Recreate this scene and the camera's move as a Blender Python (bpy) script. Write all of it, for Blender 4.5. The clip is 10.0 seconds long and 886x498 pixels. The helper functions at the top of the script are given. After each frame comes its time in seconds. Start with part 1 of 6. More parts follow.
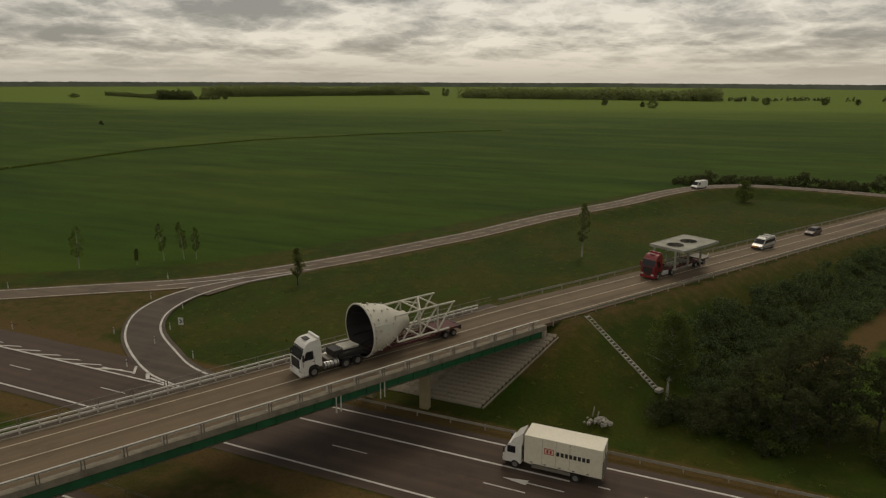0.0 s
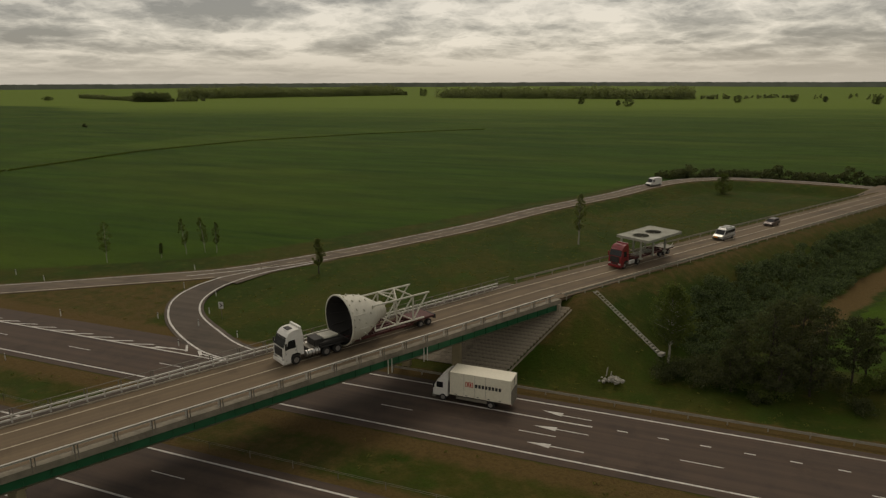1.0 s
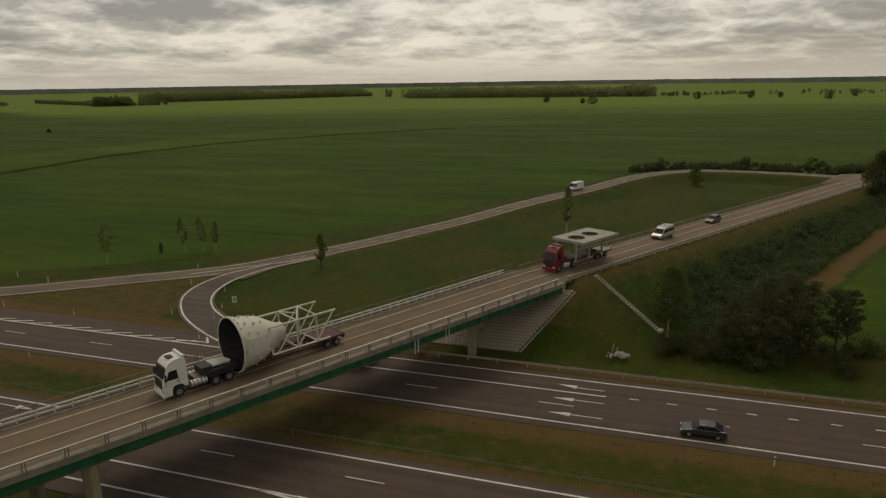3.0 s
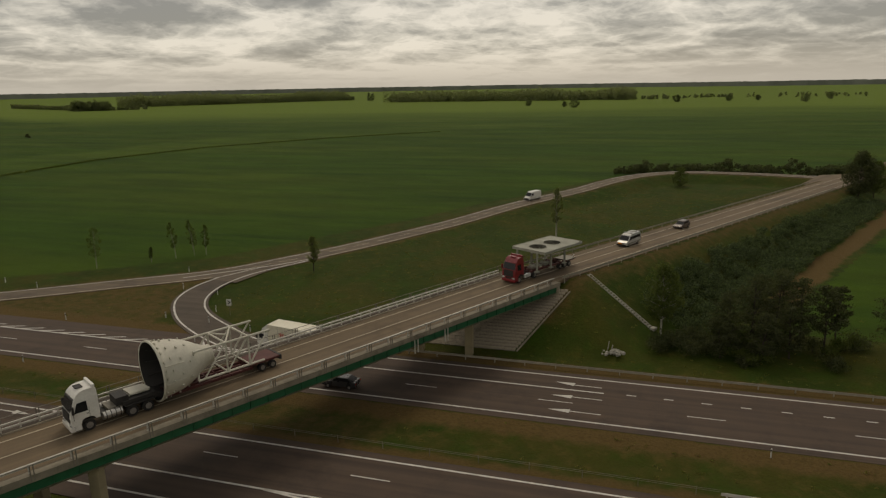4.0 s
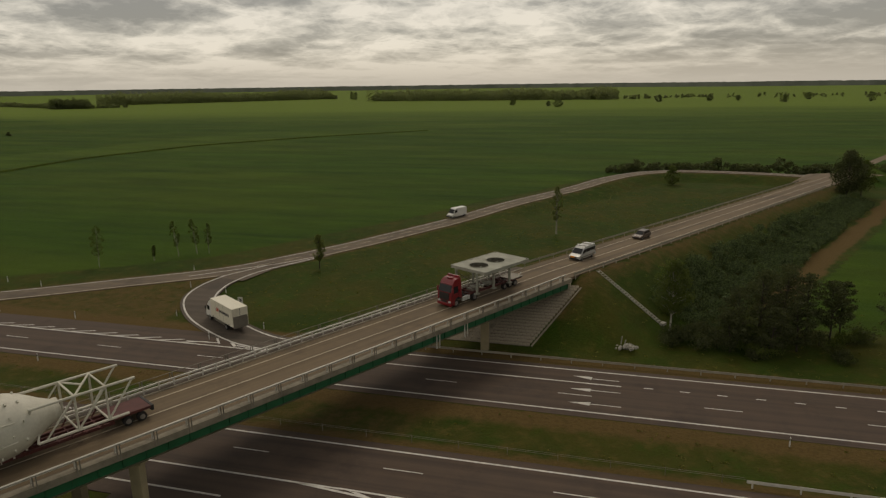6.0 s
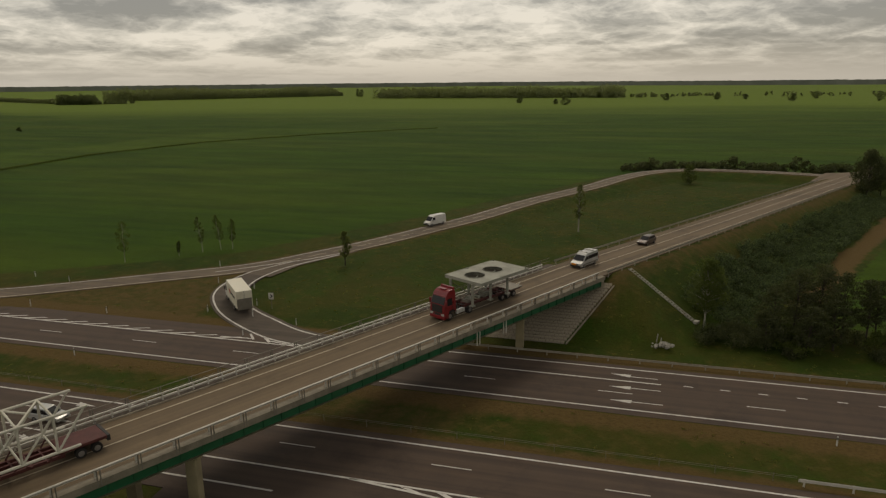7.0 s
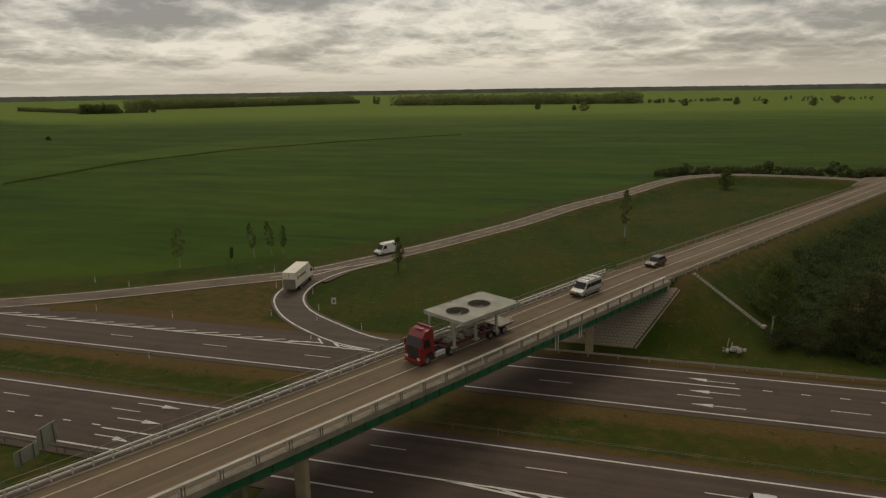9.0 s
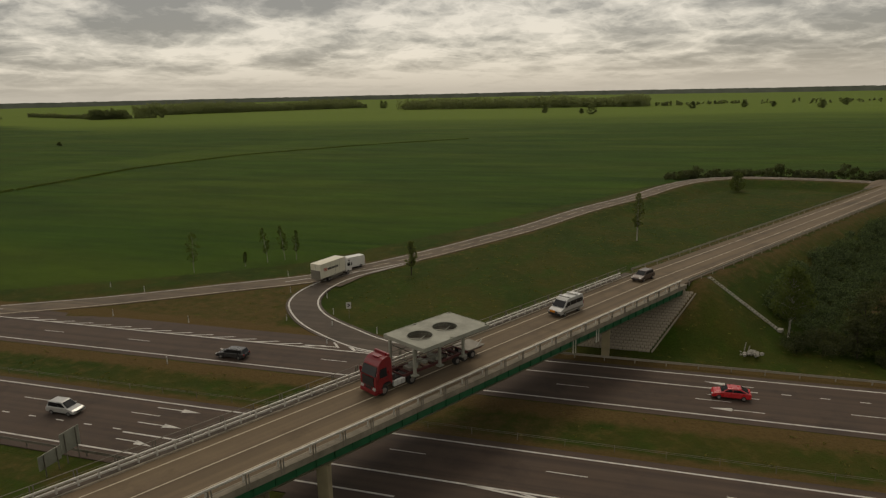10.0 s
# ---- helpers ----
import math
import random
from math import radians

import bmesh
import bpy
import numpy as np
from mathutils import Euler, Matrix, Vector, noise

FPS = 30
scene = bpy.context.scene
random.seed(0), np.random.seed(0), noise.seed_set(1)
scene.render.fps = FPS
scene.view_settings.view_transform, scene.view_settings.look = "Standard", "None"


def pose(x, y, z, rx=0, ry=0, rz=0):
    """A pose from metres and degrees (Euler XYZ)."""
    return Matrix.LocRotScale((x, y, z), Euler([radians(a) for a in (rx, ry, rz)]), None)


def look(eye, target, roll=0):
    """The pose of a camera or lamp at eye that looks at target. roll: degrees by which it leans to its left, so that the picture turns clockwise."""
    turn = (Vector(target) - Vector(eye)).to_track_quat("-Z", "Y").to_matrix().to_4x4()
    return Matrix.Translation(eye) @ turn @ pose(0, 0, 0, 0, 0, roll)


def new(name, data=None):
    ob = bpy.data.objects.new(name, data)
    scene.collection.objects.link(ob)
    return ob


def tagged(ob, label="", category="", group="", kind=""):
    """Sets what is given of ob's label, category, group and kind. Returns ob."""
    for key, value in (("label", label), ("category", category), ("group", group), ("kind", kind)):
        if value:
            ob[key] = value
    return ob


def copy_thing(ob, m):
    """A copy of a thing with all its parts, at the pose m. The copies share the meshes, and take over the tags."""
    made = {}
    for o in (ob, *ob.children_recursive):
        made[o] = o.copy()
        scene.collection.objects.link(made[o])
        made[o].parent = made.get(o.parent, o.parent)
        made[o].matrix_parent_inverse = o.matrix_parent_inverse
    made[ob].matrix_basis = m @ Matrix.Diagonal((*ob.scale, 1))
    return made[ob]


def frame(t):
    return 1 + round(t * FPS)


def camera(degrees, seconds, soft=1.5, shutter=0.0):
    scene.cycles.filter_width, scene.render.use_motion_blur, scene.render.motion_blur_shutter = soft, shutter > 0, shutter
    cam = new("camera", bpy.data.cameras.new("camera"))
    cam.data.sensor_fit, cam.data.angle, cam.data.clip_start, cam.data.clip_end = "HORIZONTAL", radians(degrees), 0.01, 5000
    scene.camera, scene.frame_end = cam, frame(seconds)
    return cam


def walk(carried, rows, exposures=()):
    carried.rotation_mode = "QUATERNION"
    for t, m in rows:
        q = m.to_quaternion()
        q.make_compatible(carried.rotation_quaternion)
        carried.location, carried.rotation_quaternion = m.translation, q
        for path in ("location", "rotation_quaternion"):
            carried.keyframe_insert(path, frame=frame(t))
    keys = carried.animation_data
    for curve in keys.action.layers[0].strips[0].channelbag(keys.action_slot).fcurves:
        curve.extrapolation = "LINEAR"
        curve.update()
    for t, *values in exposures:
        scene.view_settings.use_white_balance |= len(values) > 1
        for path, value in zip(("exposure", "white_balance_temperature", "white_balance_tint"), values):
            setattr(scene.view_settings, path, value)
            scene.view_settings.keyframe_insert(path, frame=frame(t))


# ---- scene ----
cam = camera(67.1, 10.0, soft=1.25)
PATH = [
    (0, (15.693, -49.932, 36.294), (14.928, -48.151, 35.801), 0.2),
    (0.5, (14.715, -55.992, 36.419), (13.987, -54.195, 35.926), -0.0),
    (1, (13.536, -61.345, 36.534), (12.834, -59.538, 36.041), -0.2),
    (1.5, (12.082, -65.283, 36.476), (11.4, -63.469, 35.982), -0.6),
    (2, (11.082, -66.936, 36.48), (10.425, -65.113, 35.985), -0.7),
    (2.5, (10.237, -67.67, 36.401), (9.605, -65.838, 35.905), -0.8),
    (4, (7.82, -69.696, 36.084), (7.262, -67.837, 35.601), -1.0),
    (4.5, (7.148, -70.376, 36.062), (6.613, -68.51, 35.583), -1.0),
    (5, (6.5, -71.008, 36.12), (5.982, -69.136, 35.641), -0.9),
    (5.5, (5.342, -71.554, 36.145), (4.837, -69.679, 35.663), -0.8),
    (7, (-0.75, -73.305, 36.093), (-1.263, -71.435, 35.6), -0.5),
    (7.5, (-2.973, -73.988, 36.044), (-3.497, -72.121, 35.553), -0.4),
    (8, (-5.281, -75.002, 36.019), (-5.82, -73.139, 35.532), -0.6),
    (8.5, (-7.034, -75.677, 36.027), (-7.579, -73.813, 35.546), -0.7),
    (9, (-8.079, -76.067, 36.088), (-8.631, -74.204, 35.615), -0.9),
    (9.5, (-8.805, -76.354, 36.161), (-9.367, -74.493, 35.693), -1.0),
    (10, (-9.242, -76.629, 36.241), (-9.814, -74.768, 35.779), -1.2),
]
walk(cam, [(t, look(eye, target, roll)) for t, eye, target, roll in PATH], [(0.0, -0.02, 7600, 12), (10.0, 0.0, 7600, 12)])

# ---- light ----
world = bpy.data.worlds.new("overcast_sky")
scene.world = world
world.use_nodes = True
SUN_AZ, SUN_EL = 8.0, 52.0      # degrees: turned from +y towards -x, and height
def build_world():
    nt = world.node_tree
    nt.nodes.clear()
    N = nt.nodes.new
    L = nt.links.new
    out = N("ShaderNodeOutputWorld")
    bg = N("ShaderNodeBackground")
    sky = N("ShaderNodeTexSky")
    sky.sky_type = "NISHITA"
    sky.sun_disc = False
    sky.sun_elevation = radians(SUN_EL)
    sky.sun_rotation = radians(-SUN_AZ)
    co = N("ShaderNodeTexCoord")
    sep = N("ShaderNodeSeparateXYZ")
    L(co.outputs["Generated"], sep.inputs[0])
    # cloud layer: bearing across, height drawn together towards the horizon
    def mth(op, a, c=0.0):
        n = N("ShaderNodeMath"); n.operation = op
        for i, v in enumerate((a, c)):
            if isinstance(v, (int, float)): n.inputs[i].default_value = v
            else: L(v, n.inputs[i])
        return n.outputs[0]
    def rng(v, a, c, d=0.0, e=1.0):
        r = N("ShaderNodeMapRange"); r.interpolation_type = "SMOOTHSTEP"
        for k, x in zip(("From Min", "From Max", "To Min", "To Max"), (a, c, d, e)):
            r.inputs[k].default_value = x
        L(v, r.inputs["Value"]); return r.outputs[0]
    az = mth("ARCTAN2", sep.outputs["X"], sep.outputs["Y"])
    zz = mth("MAXIMUM", sep.outputs["Z"], 0.0)
    u = mth("MULTIPLY", az, 13.0)
    v = mth("MULTIPLY", mth("LOGARITHM", mth("ADD", zz, 0.05), 2.718), 5.6)
    def place(dv, seed):
        cb = N("ShaderNodeCombineXYZ")
        L(u, cb.inputs[0]); L(mth("ADD", v, dv), cb.inputs[1]); cb.inputs[2].default_value = seed
        return cb.outputs[0]
    def cloud(dv, scale, detail, seed, dist=0.2):
        n = N("ShaderNodeTexNoise")
        n.inputs["Scale"].default_value, n.inputs["Detail"].default_value, n.inputs["Roughness"].default_value = scale, detail, 0.55
        n.inputs["Distortion"].default_value = dist
        L(place(dv, seed), n.inputs["Vector"])
        return n.outputs["Fac"]
    def billow(dv):
        n = N("ShaderNodeTexVoronoi"); n.feature = "SMOOTH_F1"
        n.inputs["Scale"].default_value, n.inputs["Detail"].default_value = 0.62, 4.0
        n.inputs["Roughness"].default_value, n.inputs["Lacunarity"].default_value = 0.62, 2.2
        n.inputs["Smoothness"].default_value = 0.35
        warp = N("ShaderNodeVectorMath"); warp.operation = "MULTIPLY_ADD"
        nz = N("ShaderNodeTexNoise"); nz.inputs["Scale"].default_value = 0.9; nz.inputs["Detail"].default_value = 5
        p = place(dv, 2.3)
        L(p, nz.inputs["Vector"]); L(nz.outputs["Color"], warp.inputs[0]); warp.inputs[1].default_value = (1.1, 1.1, 0.0); L(p, warp.inputs[2])
        L(warp.outputs[0], n.inputs["Vector"])
        return n.outputs["Distance"]
    # flat-based heaps: dense, rounded above; the upper rims catch the light
    def density(dv):
        return mth("ADD", mth("MULTIPLY", cloud(dv, 0.36, 7, 5.2), 0.9), mth("MULTIPLY", mth("SUBTRACT", 0.5, billow(dv)), 0.34))
    dens, above = density(0.0), density(0.30)
    wide = cloud(0.0, 0.15, 3, 7.1)
    rim = mth("MULTIPLY", mth("SUBTRACT", dens, above), 2.6)
    val = mth("ADD", mth("ADD", mth("MULTIPLY", mth("SUBTRACT", 0.275, dens), 2.0), rim), mth("MULTIPLY", mth("SUBTRACT", 0.5, wide), 1.3))
    val = mth("ADD", val, mth("MULTIPLY", mth("SUBTRACT", 0.5, cloud(0.0, 0.85, 10, 9.4, 0.1)), 1.1))
    val = mth("ADD", val, rng(sep.outputs["X"], -0.15, 0.28, 0.02, -0.32))
    val = mth("ADD", val, rng(sep.outputs["Z"], 0.05, 0.15, 0.03, -0.10))
    ramp = N("ShaderNodeValToRGB")
    e = ramp.color_ramp
    e.elements[0].position, e.elements[0].color = 0.0, (1.9, 1.95, 1.95, 1)
    e.elements[1].position, e.elements[1].color = 0.92, (6.0, 6.0, 5.75, 1)
    m = e.elements.new(0.32); m.color = (2.9, 2.95, 2.9, 1)
    m = e.elements.new(0.54); m.color = (4.1, 4.15, 4.0, 1)
    L(mth("ADD", val, 0.47), ramp.inputs[0])
    # haze band at the horizon
    hz = N("ShaderNodeMapRange")
    hz.inputs["From Min"].default_value = 0.0
    hz.inputs["From Max"].default_value = 0.045
    hz.inputs["To Min"].default_value = 0.9
    hz.inputs["To Max"].default_value = 0.0
    L(sep.outputs["Z"], hz.inputs["Value"])
    mixh = N("ShaderNodeMix"); mixh.data_type = "RGBA"
    mixh.inputs["B"].default_value = (3.7, 3.75, 3.6, 1)
    L(hz.outputs[0], mixh.inputs["Factor"]); L(ramp.outputs[0], mixh.inputs["A"])
    # thin gaps let the blue sky through
    gap = N("ShaderNodeMix"); gap.data_type = "RGBA"
    gap.inputs["Factor"].default_value = 0.9
    L(sky.outputs[0], gap.inputs["A"]); L(mixh.outputs["Result"], gap.inputs["B"])
    L(gap.outputs["Result"], bg.inputs["Color"])
    bg.inputs["Strength"].default_value = 0.12
    L(bg.outputs[0], out.inputs["Surface"])
build_world()

sun = new("sun", bpy.data.lights.new("sun", "SUN"))
sun.data.energy, sun.data.angle, sun.data.color = 0.8, radians(24), (1.0, 0.95, 0.86)
sun.matrix_world = look((0, 0, 0), (math.sin(radians(SUN_AZ)) * math.cos(radians(SUN_EL)), -math.cos(radians(SUN_AZ)) * math.cos(radians(SUN_EL)), -math.sin(radians(SUN_EL))))

# ---- plan ----
CB, SB = math.cos(radians(61.3)), math.sin(radians(61.3))
BX = -22.05
DECK = 7.4

def so(x, y):
    """Along and across the overpass, from a place."""
    return (x - BX) * CB + y * SB, (x - BX) * SB - y * CB

def wp(s, o, z=0.0):
    """A place from along and across the overpass."""
    return Vector((BX + CB * s + SB * o, SB * s - CB * o, z))

S0, S1 = -56.0, 31.0            # the bridge's ends
def road_z(s):
    if s > S1:
        return max(DECK - 0.02 * (s - S1), 3.9)
    return DECK

def part(name, bm, material, parent=None, label=""):
    me = bpy.data.meshes.new(name)
    bm.to_mesh(me); bm.free()
    ob = new(name, me)
    if material:
        me.materials.append(material)
    if parent:
        ob.parent = parent
    if label:
        ob["label"] = label
    return ob

def plain(name, col, rough=0.8):
    m = bpy.data.materials.new(name); m.use_nodes = True
    b = m.node_tree.nodes["Principled BSDF"]
    b.inputs["Base Color"].default_value = (*col, 1); b.inputs["Roughness"].default_value = rough
    return m

# ---- small builders ----
def B():
    return bmesh.new()

def bx(bm, x0, x1, y0, y1, z0, z1, bev=0.0, mat=0):
    """A box between limits, its edges bevelled."""
    r = bmesh.ops.create_cube(bm, size=1.0)
    for v in r["verts"]:
        v.co = Vector(((x0 + x1) / 2 + v.co.x * (x1 - x0), (y0 + y1) / 2 + v.co.y * (y1 - y0), (z0 + z1) / 2 + v.co.z * (z1 - z0)))
    fs = {f for v in r["verts"] for f in v.link_faces}
    for f in fs:
        f.material_index = mat
    if bev > 0:
        es = list({e for v in r["verts"] for e in v.link_edges})
        bmesh.ops.bevel(bm, geom=es, offset=bev, segments=2, affect="EDGES", profile=0.6)
    return bm

def tube(bm, p, q, r0, r1=None, n=8):
    """A capped round bar from p to q."""
    p, q = Vector(p), Vector(q)
    r1 = r0 if r1 is None else r1
    d = q - p
    m = Matrix.Translation((p + q) / 2) @ d.to_track_quat("Z", "Y").to_matrix().to_4x4()
    bmesh.ops.create_cone(bm, cap_ends=True, segments=n, radius1=r0, radius2=r1, depth=d.length, matrix=m)
    return bm

def beam(bm, p, q, w, h):
    """A square bar from p to q."""
    p, q = Vector(p), Vector(q)
    d = q - p
    m = Matrix.Translation((p + q) / 2) @ d.to_track_quat("Z", "Y").to_matrix().to_4x4() @ Matrix.Diagonal((w, h, d.length, 1))
    bmesh.ops.create_cube(bm, size=1.0, matrix=m)
    return bm

def prism(bm, prof, y0, y1, inset=0.0, bev=0.0):
    """A side outline (x, z) drawn out across y; inset narrows its upper half."""
    zs = [p[1] for p in prof]
    zm, zt = sum(zs) / len(zs), max(zs)
    def yy(y, z):
        k = max(0.0, (z - zm) / max(zt - zm, 1e-6))
        return y + (-inset if y > (y0 + y1) / 2 else inset) * k
    a = [bm.verts.new((x, yy(y0, z), z)) for x, z in prof]
    b = [bm.verts.new((x, yy(y1, z), z)) for x, z in prof]
    n = len(prof)
    fs = [bm.faces.new(a), bm.faces.new(b[::-1])]
    for i in range(n):
        fs.append(bm.faces.new((a[i], b[i], b[(i + 1) % n], a[(i + 1) % n])))
    bmesh.ops.recalc_face_normals(bm, faces=fs)
    if bev > 0:
        es = list({e for f in fs for e in f.edges})
        bmesh.ops.bevel(bm, geom=es, offset=bev, segments=2, affect="EDGES", profile=0.6)
    return bm

def ribbon(bm, left, right, drop=0.0):
    """A strip between two rows of points, with its sides turned down by drop."""
    a = [bm.verts.new(p) for p in left]
    b = [bm.verts.new(p) for p in right]
    for i in range(len(a) - 1):
        bm.faces.new((a[i], b[i], b[i + 1], a[i + 1]))
    if drop:
        c = [bm.verts.new(Vector(p) - Vector((0, 0, drop))) for p in left]
        d = [bm.verts.new(Vector(p) - Vector((0, 0, drop))) for p in right]
        for i in range(len(a) - 1):
            bm.faces.new((c[i], a[i], a[i + 1], c[i + 1]))
            bm.faces.new((b[i], d[i], d[i + 1], b[i + 1]))
    bmesh.ops.recalc_face_normals(bm, faces=bm.faces)
    if sum(f.normal.z for f in bm.faces) < 0:
        bmesh.ops.reverse_faces(bm, faces=bm.faces)
    return bm

def spline(pts, step=2.0):
    """A smooth line through points, at even steps."""
    P = [Vector(p) for p in pts]
    out = []
    for i in range(len(P) - 1):
        p0, p1, p2, p3 = P[max(i - 1, 0)], P[i], P[i + 1], P[min(i + 2, len(P) - 1)]
        n = max(2, int((p2 - p1).length / step))
        for k in range(n):
            t = k / n
            out.append(0.5 * (2 * p1 + (p2 - p0) * t + (2 * p0 - 5 * p1 + 4 * p2 - p3) * t * t + (3 * p1 - p0 - 3 * p2 + p3) * t ** 3))
    out.append(P[-1])
    return out

def offset(line, d, dz=0.0):
    """A line moved sideways: d to its left."""
    out = []
    for i, p in enumerate(line):
        t = line[min(i + 1, len(line) - 1)] - line[max(i - 1, 0)]
        n = Vector((-t.y, t.x, 0)).normalized()
        out.append(p + n * d + Vector((0, 0, dz)))
    return out

def along(line, dist):
    """The place and direction at a distance along a line."""
    for i in range(len(line) - 1):
        l = (line[i + 1] - line[i]).length
        if dist <= l or i == len(line) - 2:
            d = (line[i + 1] - line[i]).normalized()
            return line[i] + d * dist, d
        dist -= l

def empty(name, m=None, label="", category="", group="", kind=""):
    ob = new(name)
    ob.empty_display_size = 0.3
    if m is not None:
        ob.matrix_world = m
    return tagged(ob, label, category, group, kind)

# ---- materials ----
def surf(name, c1, c2, scale=4.0, rough=0.8, bump=0.15, metal=0.0, fine=40.0, stain=None, coat=0.0, dist=0.02):
    """A surface of two tones at a large and a fine scale, with fine relief and, if given, stains."""
    m = bpy.data.materials.new(name)
    m.use_nodes = True
    nt = m.node_tree
    b = nt.nodes["Principled BSDF"]
    N, L = nt.nodes.new, nt.links.new
    co = N("ShaderNodeTexCoord")
    n1 = N("ShaderNodeTexNoise"); n1.inputs["Scale"].default_value = scale; n1.inputs["Detail"].default_value = 5
    n2 = N("ShaderNodeTexNoise"); n2.inputs["Scale"].default_value = fine; n2.inputs["Detail"].default_value = 3
    L(co.outputs["Object"], n1.inputs["Vector"]); L(co.outputs["Object"], n2.inputs["Vector"])
    mr = N("ShaderNodeMapRange"); mr.inputs["From Min"].default_value = 0.3; mr.inputs["From Max"].default_value = 0.7
    L(n1.outputs["Fac"], mr.inputs["Value"])
    mx = N("ShaderNodeMix"); mx.data_type = "RGBA"
    mx.inputs["A"].default_value = (*c1, 1); mx.inputs["B"].default_value = (*c2, 1)
    L(mr.outputs[0], mx.inputs["Factor"])
    col = mx.outputs["Result"]
    gr = N("ShaderNodeMix"); gr.data_type = "RGBA"; gr.blend_type = "MULTIPLY"; gr.inputs["Factor"].default_value = 0.35
    g2 = N("ShaderNodeMapRange"); g2.inputs["To Min"].default_value = 0.55; g2.inputs["To Max"].default_value = 1.3
    L(n2.outputs["Fac"], g2.inputs["Value"])
    L(col, gr.inputs["A"]); L(g2.outputs[0], gr.inputs["B"])
    col = gr.outputs["Result"]
    if stain:
        n3 = N("ShaderNodeTexNoise"); n3.inputs["Scale"].default_value = scale * 0.37; n3.inputs["Detail"].default_value = 8; n3.inputs["Roughness"].default_value = 0.7
        L(co.outputs["Object"], n3.inputs["Vector"])
        s3 = N("ShaderNodeMapRange"); s3.inputs["From Min"].default_value = 0.52; s3.inputs["From Max"].default_value = 0.68; s3.inputs["To Max"].default_value = 0.75
        L(n3.outputs["Fac"], s3.inputs["Value"])
        st = N("ShaderNodeMix"); st.data_type = "RGBA"; st.inputs["B"].default_value = (*stain, 1)
        L(s3.outputs[0], st.inputs["Factor"]); L(col, st.inputs["A"])
        col = st.outputs["Result"]
    L(col, b.inputs["Base Color"])
    rr = N("ShaderNodeMapRange"); rr.inputs["To Min"].default_value = max(rough - 0.1, 0.02); rr.inputs["To Max"].default_value = min(rough + 0.1, 1)
    L(n1.outputs["Fac"], rr.inputs["Value"]); L(rr.outputs[0], b.inputs["Roughness"])
    b.inputs["Metallic"].default_value = metal
    b.inputs["Coat Weight"].default_value = coat
    if bump:
        bp = N("ShaderNodeBump"); bp.inputs["Strength"].default_value = bump; bp.inputs["Distance"].default_value = dist
        L(n2.outputs["Fac"], bp.inputs["Height"]); L(bp.outputs[0], b.inputs["Normal"])
    return m

def leafy(name, c1, c2):
    """Foliage: two greens by leaf, some light let through."""
    m = bpy.data.materials.new(name)
    m.use_nodes = True
    nt = m.node_tree
    b = nt.nodes["Principled BSDF"]
    N, L = nt.nodes.new, nt.links.new
    g = N("ShaderNodeNewGeometry")
    mx = N("ShaderNodeMix"); mx.data_type = "RGBA"
    mx.inputs["A"].default_value = (*c1, 1); mx.inputs["B"].default_value = (*c2, 1)
    L(g.outputs["Random Per Island"], mx.inputs["Factor"])
    L(mx.outputs["Result"], b.inputs["Base Color"])
    b.inputs["Roughness"].default_value = 0.75
    b.inputs["Specular IOR Level"].default_value = 0.25
    tr = N("ShaderNodeBsdfTranslucent")
    br = N("ShaderNodeMix"); br.data_type = "RGBA"; br.blend_type = "MULTIPLY"; br.inputs["Factor"].default_value = 1.0
    br.inputs["B"].default_value = (1.5, 1.6, 0.9, 1)
    L(mx.outputs["Result"], br.inputs["A"]); L(br.outputs["Result"], tr.inputs["Color"])
    ms = N("ShaderNodeMixShader"); ms.inputs[0].default_value = 0.42
    L(b.outputs[0], ms.inputs[1]); L(tr.outputs[0], ms.inputs[2])
    L(ms.outputs[0], nt.nodes["Material Output"].inputs["Surface"])
    return m

def asphalt(name, c1, c2, lane=None, axis="Y"):
    """Worn asphalt: mottled, patched, with long wheel-worn streaks along the road."""
    m = surf(name, c1, c2, scale=0.35, rough=0.88, bump=0.25, fine=9.0, stain=tuple(v * 0.6 for v in c1))
    nt = m.node_tree
    b = nt.nodes["Principled BSDF"]
    N, L = nt.nodes.new, nt.links.new
    src = b.inputs["Base Color"].links[0].from_socket
    co = N("ShaderNodeTexCoord")
    mp = N("ShaderNodeMapping")
    mp.inputs["Scale"].default_value = (0.012, 0.9, 1)
    if axis == "S":
        mp.vector_type = "TEXTURE"
        mp.inputs["Scale"].default_value = (80, 1.1, 1)
        mp.inputs["Rotation"].default_value = (0, 0, radians(61.3))
    L(co.outputs["Object"], mp.inputs["Vector"])
    n = N("ShaderNodeTexNoise"); n.inputs["Scale"].default_value = 1.0; n.inputs["Detail"].default_value = 4
    L(mp.outputs[0], n.inputs["Vector"])
    r = N("ShaderNodeMapRange"); r.inputs["From Min"].default_value = 0.3; r.inputs["From Max"].default_value = 0.7; r.inputs["To Min"].default_value = 0.68; r.inputs["To Max"].default_value = 1.3
    L(n.outputs["Fac"], r.inputs["Value"])
    mu = N("ShaderNodeMix"); mu.data_type = "RGBA"; mu.blend_type = "MULTIPLY"; mu.inputs["Factor"].default_value = 0.8
    L(src, mu.inputs["A"]); L(r.outputs[0], mu.inputs["B"])
    L(mu.outputs["Result"], b.inputs["Base Color"])
    return m

